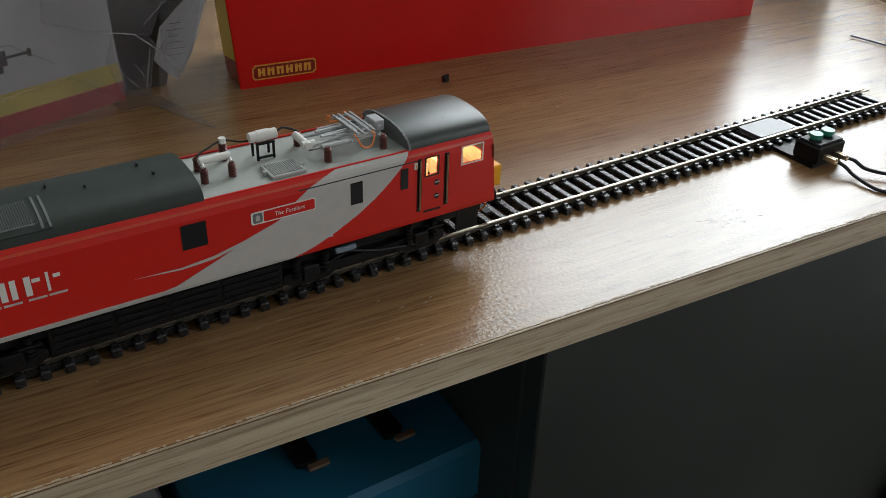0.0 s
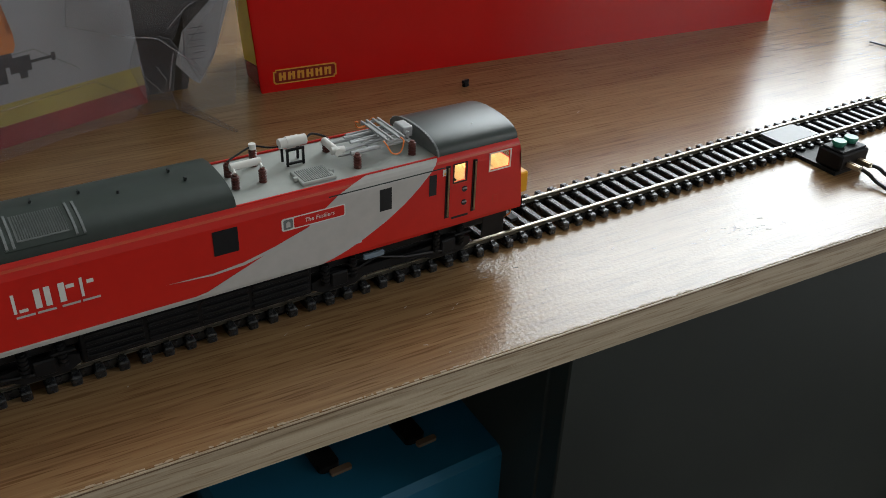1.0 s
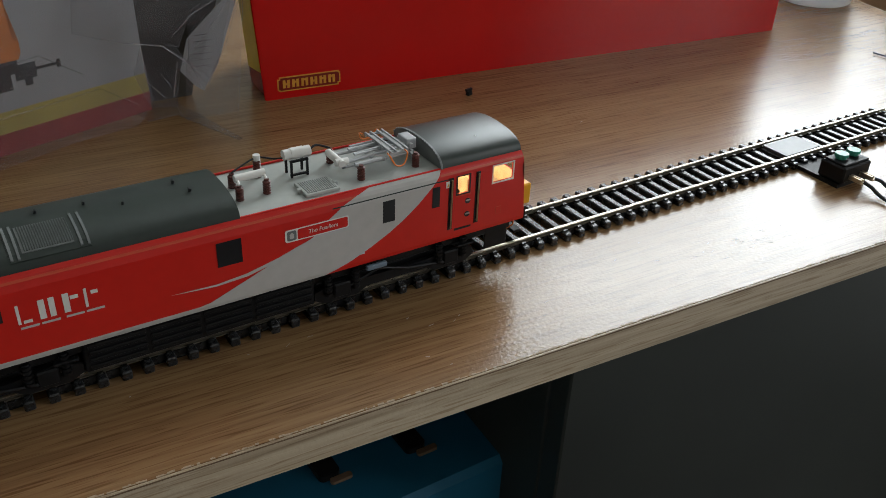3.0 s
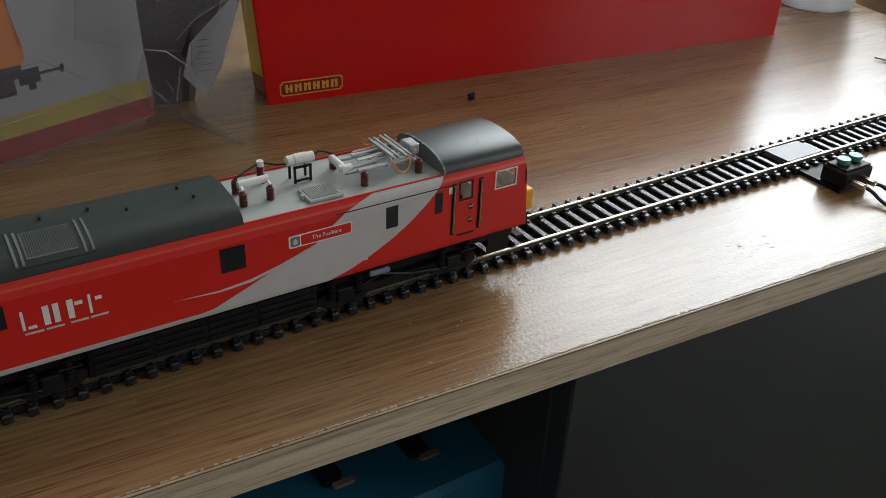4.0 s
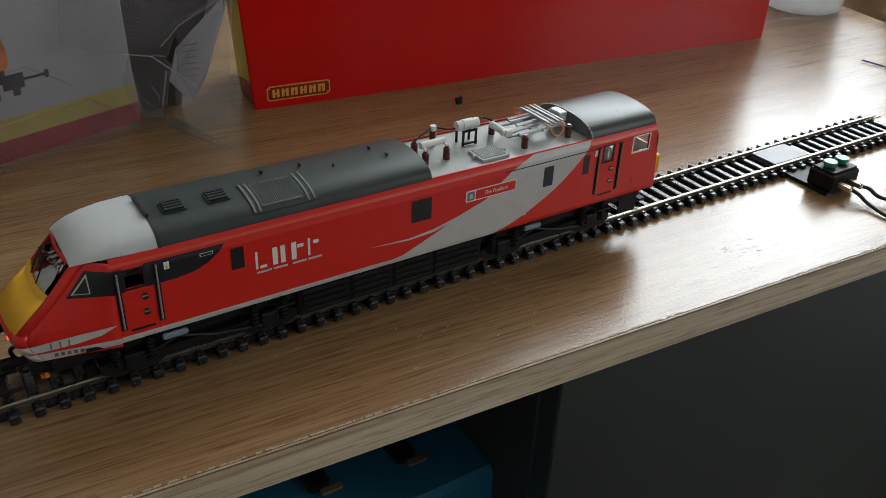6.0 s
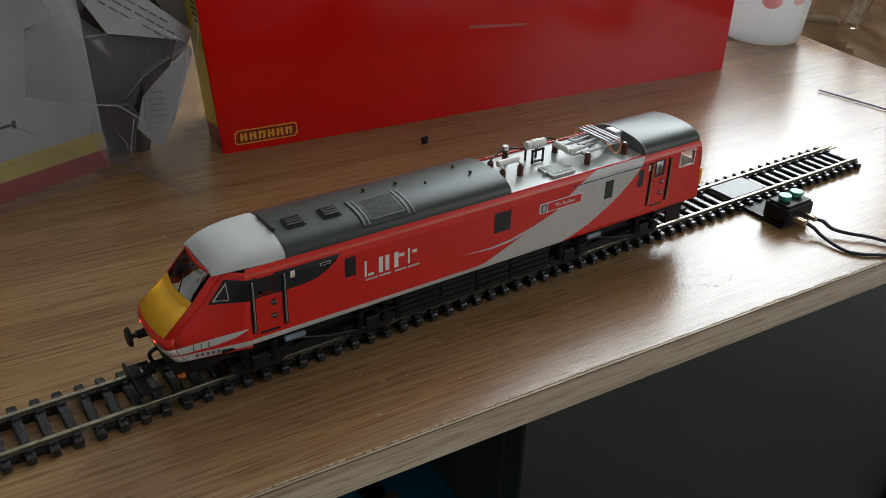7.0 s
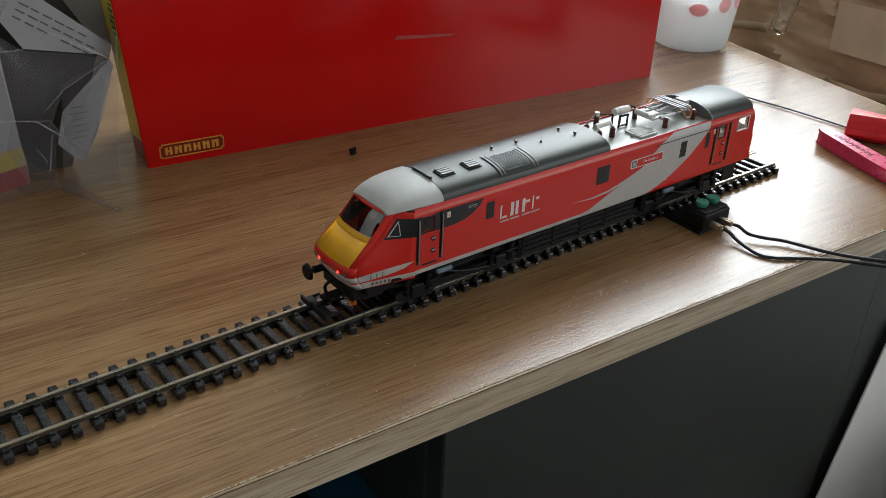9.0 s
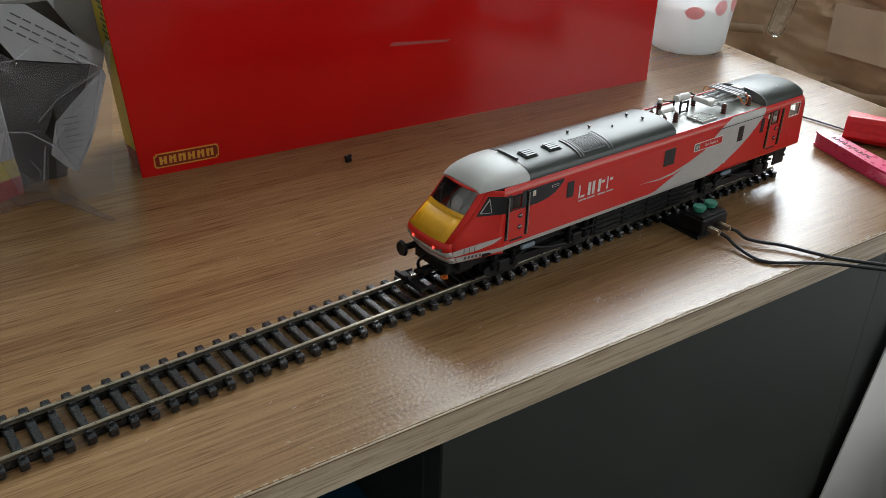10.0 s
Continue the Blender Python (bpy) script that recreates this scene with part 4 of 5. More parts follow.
    bmesh.ops.transform(bm, matrix=Matrix.Translation((32.4, s * 18.24, 39.1)) @ pose(0, 0, 0, 90, 0, 0 if s < 0 else 180), verts=bm.verts)
    part("name_lettering", bm, M_WHITEPL, loco, "white name lettering")
    decal("access_panel", rounded(45.0, 47.4, 25.0, 27.0, 0.1), M_CABROOF, 0.16, s)
    decal("access_panel", rounded(101.0, 103.4, 26.0, 29.0, 0.1), M_ORANGE, 0.1, s)
    decal("access_panel_door", rounded(101.15, 103.25, 26.15, 28.85, 0.1), M_RED, 0.14, s)
    decal("rain_strip", [(FRONT, 47.9), (48, 47.9), (48, 48.3), (FRONT, 48.3)], M_RED, 0.18, s)

# ---- roofs ----


def arch(y_half, z_eave, z_top, n=12, power=2.5):
    pts = []
    for k in range(n + 1):
        a = math.pi * k / n
        c, s = math.cos(a), math.sin(a)
        pts.append((-y_half * math.copysign(abs(c) ** (2 / power), c), z_eave + (z_top - z_eave) * abs(s) ** (2 / power)))
    return pts


def vault(stations, n=14, power=2.3):
    """A roof over stations of x, half width, eave height, crown height."""
    bm = bmesh.new()
    rings = [[bm.verts.new((x, y, z)) for y, z in arch(h, e, t, n, power)] for x, h, e, t in stations]
    for a, b in zip(rings, rings[1:]):
        for k in range(n):
            bm.faces.new((a[k], a[k + 1], b[k + 1], b[k]))
        bm.faces.new((a[0], b[0], b[n], a[n]))
    bm.faces.new(rings[0])
    bm.faces.new(rings[-1])
    return bm


part("main_roof", vault([(-87.0, 16.1, 48.45, 54.4), (6.2, 16.1, 48.45, 54.4)]), M_ROOF, loco, "dark grey curved roof", True)
part("rear_roof", vault([(78.6, 16.1, 48.45, 54.4), (110.6, 16.1, 48.45, 54.4), (111.9, 15.9, 48.45, 53.9)]), M_ROOF, loco, "dark grey rear roof", True)
part("rear_roof_rim", vault([(77.9, 16.3, 48.4, 54.75), (78.58, 16.3, 48.4, 54.75)]), M_GRILLE, loco, "", True)
part("cab_roof", vault([(-87.05, 16.15, 48.45, 54.5), (-96, 15.8, 48.4, 54.2), (-102, 15.0, 48.2, 53.4), (-106.5, 14.0, 47.9, 52.2), (-109.6, 13.0, 47.5, 50.4), (-111.4, 12.3, 47.1, 48.3)], 16), M_CABROOF, loco, "pale grey cab roof", True)
part("roof_joint", vault([(-87.6, 16.3, 48.4, 54.65), (-86.6, 16.3, 48.4, 54.65)]), M_BLACKPAINT, loco, "", True)
part("horn_bar", boxes((-88.2, -86.8, -7.5, 5, 54.3, 55.5), bevel=0.3), M_BLACKPAINT, loco)


def roof_z(y):
    return 48.45 + 5.95 * max(0.0, 1 - (abs(y) / 16.1) ** 2.3) ** (1 / 2.3)


def on_roof(name, x0, x1, y0, y1, lift, thick, material, label=""):
    bm = bmesh.new()
    n = 8
    rows = []
    for k in range(n + 1):
        y = y0 + (y1 - y0) * k / n
        rows.append([bm.verts.new((x, y, roof_z(y) + d)) for x, d in ((x0, lift - thick), (x0, lift), (x1, lift), (x1, lift - thick))])
    for a, b in zip(rows, rows[1:]):
        for i in range(4):
            bm.faces.new((a[i], a[(i + 1) % 4], b[(i + 1) % 4], b[i]))
    bm.faces.new(rows[0])
    bm.faces.new(rows[-1])
    return part(name, bm, material, loco, label)


on_roof("roof_hatch", -57.5, -36.5, -15.2, -1.0, 0.22, 0.4, M_ROOF)
on_roof("roof_grille", -54.0, -40.5, -13.6, -2.6, 0.42, 0.4, M_GRILLE, "grey ribbed roof grille")
for k in range(20):
    x = -53.4 + k * 0.66
    on_roof("grille_rib", x, x + 0.26, -13.2, -3.0, 0.62, 0.4, M_ROOF)
for x in (-57.2, -55.4, -39.2, -37.2):
    on_roof("hatch_strip", x, x + 0.7, -14.9, -1.4, 0.5, 0.4, M_GRILLE)
for x in (-82.5, -68.8):
    hood = on_roof("roof_vent", x, x + 7.0, -7.6, -1.6, 0.5, 0.6, M_ROOF, "louvred roof vent")
    for k in range(4):
        on_roof("vent_louvre", x + 0.6, x + 6.4, -7.2 + k * 1.5, -6.2 + k * 1.5, 1.1, 0.7, M_BLACKPAINT)
for x, y in ((-46.9, 4.1), (-33.8, 3.2), (-23.9, -2.0), (-4.3, -3.2), (-7, 4.5), (97, -8)):
    bm = bmesh.new()
    cyl(bm, (x, y, roof_z(y) - 0.2), (x, y, roof_z(y) + (0.9 if x < 50 else 0.15)), 0.5 if x < 50 else 0.28, 0.35 if x < 50 else 0.2, 8)
    if x < 50 and x != -23.9:
        box(bm, x - 0.3, x + 0.3, y - 0.8, y + 0.8, roof_z(y) + 0.5, roof_z(y) + 1.1)
    part("lifting_eye", bm, M_BLACKPAINT if x < 50 else M_SILVER, loco)
bm = bmesh.new()
for k in range(22):
    y = -15.5 + 31 * k / 21
    box(bm, 77.6, 78.1, y - 0.35, y + 0.35, roof_z(y) - 0.4, roof_z(y) + 0.35)
part("roof_rivets", bm, M_GRILLE, loco)

# roof well
part("well_floor", boxes((5.0, 79.0, -15.6, 15.6, 47.2, 48.0)), M_DECK, loco, "pale grey roof well floor")
for s in (-1, 1):
    part("well_edge", boxes((6.3, 77.9, *sorted((s * 15.4, s * 16.1)), 48.0, 48.75), bevel=0.15), M_RED, loco)
DECK = 48.0


def insulator(x, y, h, r=1.35):
    n = int(h / 0.85)
    prof = [(0.2, 0)]
    for k in range(n):
        z = h * k / n
        prof += [(r * 0.72, z + 0.02), (r, z + 0.25 * h / n), (r, z + 0.55 * h / n), (r * 0.72, z + 0.9 * h / n)]
    prof += [(0.8, h), (0.8, h + 0.5), (0.2, h + 0.5)]
    bm = lathe(prof, 14)
    bmesh.ops.translate(bm, verts=bm.verts, vec=(x, y, DECK))
    return part("insulator", bm, M_INSUL, loco, "ribbed brown insulator", True)


for x, y, h in ((11.8, 4.8, 4.6), (10.8, -4.4, 4.6), (21.8, 8.2, 6.2), (20.0, -4.0, 4.6), (50.9, -9.4, 4.8), (71.9, -9.2, 4.8), (47.5, 6.8, 5.0), (71.0, 8.8, 3.6)):
    insulator(x, y, h)
bm = bmesh.new()
cyl(bm, (10.4, -1.5, 54.2), (20.6, -1.2, 54.2), 1.25, seg=14)
cyl(bm, (10.8, -4.4, 53.2), (11.2, -1.5, 54.2), 0.5, seg=8)
cyl(bm, (20.0, -4.0, 53.2), (20.0, -1.3, 54.2), 0.5, seg=8)
cyl(bm, (21.8, 8.2, 54.2), (21.8, 8.2, 56.0), 1.2, seg=12)
part("busbar", bm, M_WHITEPL, loco, "white plastic busbar", True)
part("busbar_lead", tube(smooth_path([(11.8, 4.8, 53.2), (15, 6, 54.0), (21.8, 8.2, 55), (27, 6, 54.4), (32, 4.4, 54.5)]), 0.32, 6), M_BLACK, loco, "", True)
bm = bmesh.new()
cyl(bm, (29.5, 4.6, 55.6), (39.0, 4.6, 55.6), 1.75, seg=16)
cyl(bm, (32.0, 4.6, 55.6), (36.5, 4.6, 55.6), 1.95, seg=16)
part("breaker_cylinder", bm, M_WHITEPL, loco, "white circuit breaker cylinder", True)
bm = bmesh.new()
for x in (31.4, 37.0):
    for y in (2.4, 6.8):
        box(bm, x - 0.35, x + 0.35, y - 0.35, y + 0.35, DECK, 54.0)
box(bm, 31.0, 37.4, 2.0, 2.8, 53.4, 54.1)
box(bm, 31.0, 37.4, 6.4, 7.2, 53.4, 54.1)
box(bm, 31.0, 37.4, 2.0, 2.8, 48.6, 49.2)
part("breaker_frame", bm, M_BLACK, loco, "black frame under the breaker")
part("breaker_lead", tube(smooth_path([(39, 4.6, 55.6), (41.5, 5.6, 56.3), (44, 6.4, 55.4), (47.5, 6.8, 53.6)]), 0.4, 6), M_BLACK, loco, "", True)
# raised grille box on the deck
gb = part("deck_grille", boxes((29.4, 41.4, -13.2, -3.4, DECK, 49.2), bevel=0.2), M_DECK, loco, "pale raised roof grille")
part("grille_mesh_field", boxes((30.4, 40.4, -12.3, -4.3, 49.2, 49.3)), M_GRILLE, gb)
for k in range(14):
    x = 30.6 + k * 0.71
    part("grille_slat", boxes((x, x + 0.3, -12.2, -4.4, 49.3, 49.5)), M_DECK, gb)
for x in (29.0, 41.6):
    part("grille_lug", boxes((x - 0.8, x + 0.8, -9.4, -8.0, DECK, 49.6), bevel=0.15), M_DECK, gb)

# pantograph, folded
pan = part("pantograph_base", boxes((46, 74, -5.6, -4.9, 51.2, 51.9), (46, 74, 4.9, 5.6, 51.2, 51.9), (46, 47, -5.6, 5.6, 51.2, 51.9), (73, 74, -5.6, 5.6, 51.2, 51.9), (58, 59, -5.6, 5.6, 51.2, 51.8), bevel=0.12), M_PANTO, loco, "grey folded pantograph")
for x, y in ((50.9, -9.4), (71.9, -9.2), (47.5, 6.8), (71.0, 8.8)):
    bm = bmesh.new()
    cyl(bm, (x, y, 51.6), (x, 5.2 if y > 0 else -5.2, 51.6), 0.5, seg=8)
    part("base_arm", bm, M_PANTO, pan)
for y0, y1, z in ((-3.6, -1.4, 52.4), (3.6, 1.4, 52.4)):
    bm = bmesh.new()
    cyl(bm, (47.5, y0, z), (73.0, y1, 53.2), 0.65, seg=8)
    part("lower_arm", bm, M_PANTO, pan)
    bm = bmesh.new()
    cyl(bm, (72.8, y1, 53.6), (52.0, y0 * 0.7, 54.0), 0.42, seg=8)
    part("upper_arm", bm, M_PANTO, pan)
bm = bmesh.new()
cyl(bm, (46.2, -5.4, 52.8), (46.2, 5.4, 52.8), 1.35, seg=12)
cyl(bm, (44.4, -3.4, 53.0), (49.0, -3.6, 52.8), 1.25, seg=12)
part("spring_drum", bm, M_WHITEPL, pan, "pale spring drum", True)
bm = bmesh.new()
cyl(bm, (73.2, -4.5, 53.4), (73.2, 4.5, 53.4), 0.9, seg=10)
box(bm, 71.8, 75.8, -3.2, 3.2, 51.6, 55.6, 0.5)
part("knuckle", bm, M_PANTO, pan)
for x in (62.0, 64.0, 66.6, 68.4):
    part("collector_bar", boxes((x, x + 0.8, -9.2, 9.2, 54.9, 55.6), bevel=0.15), M_PANTO, pan)
for y in (-8.6, -3.0, 3.0, 8.6):
    part("collector_tie", boxes((62.0, 69.2, y - 0.4, y + 0.4, 54.2, 54.88)), M_PANTO, pan)
part("collector_horn", tube(smooth_path([(61, -9.0, 55.2), (61, -11.0, 54.6), (62.5, -12.2, 51.8), (65.5, -12.2, 51.6), (67.5, -11, 54.6), (67.6, -9.0, 55.2)]), 0.28, 6), M_COPPER, pan, "orange looped horn", True)
part("collector_horn", tube(smooth_path([(61, 9.0, 55.2), (61, 11.0, 54.6), (62.5, 12.2, 51.8), (65.5, 12.2, 51.6), (67.5, 11, 54.6), (67.6, 9.0, 55.2)]), 0.28, 6), M_COPPER, pan, "orange looped horn", True)
part("collector_plate", boxes((62.9, 64.1, -6.5, 6.5, 54.95, 55.2)), M_PANTO, pan)
part("collector_plate", boxes((67.3, 68.5, -6.5, 6.5, 54.95, 55.2)), M_PANTO, pan)
part("damper_tube", tube([(50, -6.6, 52.3), (60, -6.8, 52.6), (61, -7.6, 52.6)], 0.8, 8), M_PANTO, pan, "", True)
part("damper_tube", tube([(55, 7.0, 52.3), (70, 6.4, 52.8)], 0.6, 8), M_PANTO, pan, "", True)
for y in (-1.8, 1.8):
    bm = bmesh.new()
    cyl(bm, (52, y, 54.0), (65, y, 54.5), 0.45, seg=8)
    part("head_strut", bm, M_PANTO, pan)

# ---- the raked cab front ----
# rows of height, foremost x, half width at the corner
ROWS = [(19.4, -127.2, 13.0), (22.4, -129.2, 13.4), (22.9, -129.5, 13.4), (25.6, -130.6, 13.6), (27.4, -130.8, 13.7), (29.6, -130.2, 13.6), (37.6, -120.9, 12.8), (39.0, -119.6, 12.7), (46.8, -112.6, 12.4), (47.6, -111.9, 12.3)]
COLS = [(-1.0, 7.2), (-0.985, 5.0), (-0.95, 3.4), (-0.89, 2.3), (-0.62, 0.95), (-0.3, 0.2), (0.0, 0.0), (0.3, 0.2), (0.62, 0.95), (0.89, 2.3), (0.95, 3.4), (0.985, 5.0), (1.0, 7.2)]


def nose_point(row, col, lift=0.0):
    z, x, h = row
    u, dx = col
    dx *= 0.6
    return Vector((x + dx - lift, u * h, z + lift * 0.6))


def nose_patch(name, r0, r1, c0, c1, material, lift, label="", thick=0.0, smooth=True):
    bm = bmesh.new()
    g = [[bm.verts.new(nose_point(ROWS[r], COLS[c], lift)) for c in range(c0, c1 + 1)] for r in range(r0, r1 + 1)]
    for a, b in zip(g, g[1:]):
        for k in range(len(a) - 1):
            bm.faces.new((a[k], a[k + 1], b[k + 1], b[k]))
    ob = part(name, bm, material, loco, label, smooth)
    if thick:
        solid(ob, thick, 0)
    return ob


nose_patch("nose_skirt", 0, 1, 0, 12, M_SILVER, 0, "silver front skirt", 0.5)
nose_patch("nose_red_line", 1, 2, 0, 12, M_RED, 0, "", 0.5)
nose_patch("nose_silver_band", 2, 3, 0, 12, M_SILVER, 0, "silver band round the nose", 0.5)
nose_patch("nose_panel", 3, 5, 0, 12, M_RED, 0, "", 0.5)
nose_patch("nose_corner", 5, 9, 0, 3, M_RED, 0, "", 0.6)
nose_patch("nose_corner", 5, 9, 9, 12, M_RED, 0, "", 0.6)
nose_patch("front_panel", 5, 6, 3, 9, M_YELLOW, 0.0, "yellow warning panel", 0.5)
nose_patch("front_panel_lip", 6, 7, 3, 9, M_YELLOW, 0.12, "", 0.5, False)
nose_patch("windscreen_top", 8, 9, 3, 9, M_RED, 0, "", 0.5)
ws = nose_patch("windscreen", 7, 8, 3, 9, M_CABGLASS, -0.1, "dark sloping windscreen", 0.25)
ws.visible_shadow = False
# joining sides of the cab, with the quarter light left open
QUARTER = [(-113.8, 38.8), (-104.2, 38.4), (-104.2, 45.0), (-108.2, 45.0)]
for s in (-1, 1):
    zs = [r[0] for r in ROWS]

    def cab_corner(z):
        """Foremost x and half width of the cab's side at a height."""
        r = [float(np.interp(z, zs, [q[k] for q in ROWS])) for k in (1, 2)]
        return r[0] + 4.3, r[1]

    def cab_y(x, z):
        x0, h = cab_corner(z)
        t = min(1.0, max(0.0, (x - x0) / (FRONT - x0)))
        return s * (h + t * (half_width(max(z, 20.6)) - h))

    bm = bmesh.new()
    levels = sorted({*zs, *[a + (b - a) * k / 4 for a, b in zip(zs, zs[1:]) for k in range(1, 4) if b - a > 2]})
    g = [[bm.verts.new((x, cab_y(x, z), z)) for x in np.linspace(cab_corner(z)[0], FRONT, 9)] for z in levels]
    for a, b in zip(g, g[1:]):
        for k in range(8):
            bm.faces.new((a[k], a[k + 1], b[k + 1], b[k]))
    solid(part("cab_side", bm, M_RED, loco, "", True), 0.5, 0)

    def cab_decal(name, outline, material, lift, label=""):
        bm = bmesh.new()
        bm.faces.new([bm.verts.new((x, 0, z)) for x, z in outline])
        bmesh.ops.triangulate(bm, faces=bm.faces)
        bmesh.ops.subdivide_edges(bm, edges=bm.edges, cuts=9, use_grid_fill=True)
        for v in bm.verts:
            v.co.y = (cab_y(v.co.x, v.co.z) if v.co.x < FRONT else s * half_width(v.co.z)) + s * lift
        bmesh.ops.solidify(bm, geom=bm.faces[:], thickness=0.05)
        return part(name, bm, material, loco, label)

    cab_decal("dark_band", [(-114.2, 38.2), (-102.0, 37.9), (-102.0, 45.5), (-108.2, 45.6)], M_BLACKPAINT, 0.42, "black band round the quarter light")
    cab_decal("quarter_light", [(-112.9, 39.1), (-107.9, 39.1), (-107.9, 44.9)], M_SILVER, 0.55, "pale frame of the quarter light")
    cab_decal("quarter_glass", [(-112.1, 39.4), (-108.25, 39.4), (-108.25, 44.0)], M_BLACKPAINT, 0.66)
    cab_decal("silver_flash", [(-125.2, 22.9), (-114.0, 23.9), (-107.0, 25.3), (-102.6, 27.6), (-113.0, 26.9), (-126.2, 25.6)], M_SILVER, 0.45, "silver flash on the cab side")
    cab_decal("sole_stripe", [(-122.8, 19.5), (-102.0, 20.6), (-102.0, 22.7), (-124.8, 22.4)], M_SILVER, 0.44)
    for x in (-121.0, -118.6, -116.2):
        cab_decal("flash_seam", [(x, 23.6), (x + 0.4, 23.6), (x + 0.4, 25.9), (x, 25.9)], M_GRILLE, 0.52)
    for k in range(5):
        cab_decal("number_bar", [(-120.3 + k * 1.7, 20.5), (-119.3 + k * 1.7, 20.5), (-119.3 + k * 1.7, 21.8), (-120.3 + k * 1.7, 21.8)], M_INK, 0.5)
    # marker lights in the nose
    lp = nose_point((26.2, -130.65, 13.65), (0.5 * s, 0.65))
    bm = bmesh.new()
    cyl(bm, lp + Vector((0.9, 0, 0)), lp + Vector((-0.4, 0, 0)), 0.55, seg=14)
    part("tail_light", bm, M_TAIL, loco, "small glowing red tail light")
    bm = bmesh.new()
    for dy in (2.0, 4.0):
        q = nose_point((26.2, -130.6, 13.65), (0.5 * s + s * dy / 13.65, 0.9 + dy * 0.16))
        cyl(bm, q + Vector((1.0, 0, 0)), q + Vector((-0.4, 0, 0)), 0.8, seg=14)
    part("marker_light", bm, M_GRILLE, loco, "small unlit marker lights")

# cab interior seen through the windscreen
for y in (-10.9, 10.6):
    part("cab_wall_lining", prism([(-118.2, 37.6), (-103, 37.6), (-103, 46.2), (-111.6, 46.2)], 0.3, pose(0, y, 0) @ FACE), M_BLACKPAINT, loco, "dark lining inside the cab")
part("cab_console", boxes((-117, -111.0, -10.5, 10.5, 21.5, 36.5), bevel=1.0), M_SEAT, loco, "grey driving desk")
for y in (-7, 6):
    part("driver_seat", boxes((-108, -102.5, y - 3.4, y + 3.4, 21.5, 37), (-105.0, -102.6, y - 3.4, y + 3.4, 36, 45), bevel=0.7), M_SEAT, loco)
for y, tilt in ((-3.8, 5.5), (2.8, 5.0)):
    bm = bmesh.new()
    a = Vector((-119.4, y, 39.7))
    b = Vector((-114.6, y + tilt, 44.8))
    cyl(bm, a + Vector((-0.5, 0, 0)), b + Vector((-0.45, 0, 0)), 0.22, seg=6)
    cyl(bm, b + Vector((-1.1, 1.6, -1.4)), b + Vector((0.1, -1.4, 0.6)), 0.28, seg=6)
    part("wiper", bm, M_BLACK, loco)

# ---- underframe ----
uf = part("underframe", boxes((-122, 112, -13.5, 13.5, 15.0, 20.1), (-122.5, -112, -11, 11, 12.0, 18.0), bevel=0.6), M_BLACK, loco, "black underframe")
eq = part("equipment_case", boxes((-44.5, 30, -15.0, 15.0, 8.4, 20.0), bevel=0.5), M_BLACK, loco, "black louvred equipment case")
for s in (-1, 1):
    for x0, x1 in ((-43, -26), (-24.6, -9.2), (-7.8, 7.6), (9, 28.6)):
        for k in range(4):
            z = 10.0 + k * 2.5
            part("louvre", boxes((x0, x1, *sorted((s * 15.0, s * 15.9)), z, z + 1.2), bevel=0.15), M_BLACK, eq)
part("valance", boxes((100.5, 110.5, -13.6, -12.8, 9.0, 20.0), bevel=0.2), M_BLACK, loco, "black end valance")
part("valance", boxes((100.5, 110.5, 12.8, 13.6, 9.0, 20.0), bevel=0.2), M_BLACK, loco, "black end valance")
# buffer beam and coupling
cp = part("front_coupling", boxes((-134, -122, -1.4, 1.4, 11.5, 13.2), (-137.5, -133.8, -8, 8, 8.0, 9.2), (-138.2, -137.2, -9.5, 9.5, 7.8, 10.4), (-137.5, -130, -8.6, -7.8, 8, 9.2), (-137.5, -130, 7.8, 8.6, 8, 9.2), bevel=0.15), M_BLACK, loco, "black tension lock coupling")
part("coupling_hook", boxes((-139, -130, -0.6, 0.6, 9.3, 10.2), (-139.4, -138.4, -0.6, 0.6, 9.3, 12.0)), M_BLACK, cp)
part("coupling_spring", boxes((-124.4, -122.0, -6.6, -4.4, 8.4, 9.8), (-123.4, -122.4, -7.2, -6.6, 8.6, 10.8), bevel=0.2), M_COPPER, cp, "orange coupling spring")
bm = bmesh.new()
cyl(bm, (-124, 9.5, 19.6), (-131.8, 9.5, 19.6), 1.5, seg=12)
cyl(bm, (-131.8, 9.5, 19.6), (-134.0, 9.5, 19.6), 0.9, seg=12)
cyl(bm, (-134.0, 9.5, 19.6), (-135.2, 9.5, 19.6), 3.6, 3.0, 18)
part("buffer", bm, M_BLACK, loco, "round black buffer", True)
bb = part("buffer_beam", boxes((-126.8, -121, -11.0, 11.0, 13.2, 18.4), bevel=0.7), M_BLACK, loco)
part("brake_pipes", tube(smooth_path([(-126, 3, 17), (-130, 3.5, 15), (-129, 4.5, 10.5), (-126, 4.5, 9)]), 0.7, 8), M_BLACK, loco, "", True)
for y in (-10.5, 10.5):
    bm = bmesh.new()
    cyl(bm, (113.4, y, 19.5), (117.5, y, 19.5), 1.3, seg=12)
    cyl(bm, (117.5, y, 19.5), (118.6, y, 19.5), 3.0, 3.2, 16)
    part("buffer", bm, M_BLACK, loco, "round black buffer", True)
rc = part("rear_coupling", boxes((112, 119, -1.4, 1.4, 10.5, 12.0), (118.5, 122.0, -8, 8, 8.0, 9.2), bevel=0.15), M_BLACK, loco, "black rear coupling")
part("coupling_wire", tube(smooth_path([(113, -6, 18), (117, -7, 16), (118.5, -7, 12), (116, -6, 10)]), 0.3, 6), M_COPPER, loco, "", True)

# ---- bogies and wheels ----
WHEEL_R = 6.5
wheels = []


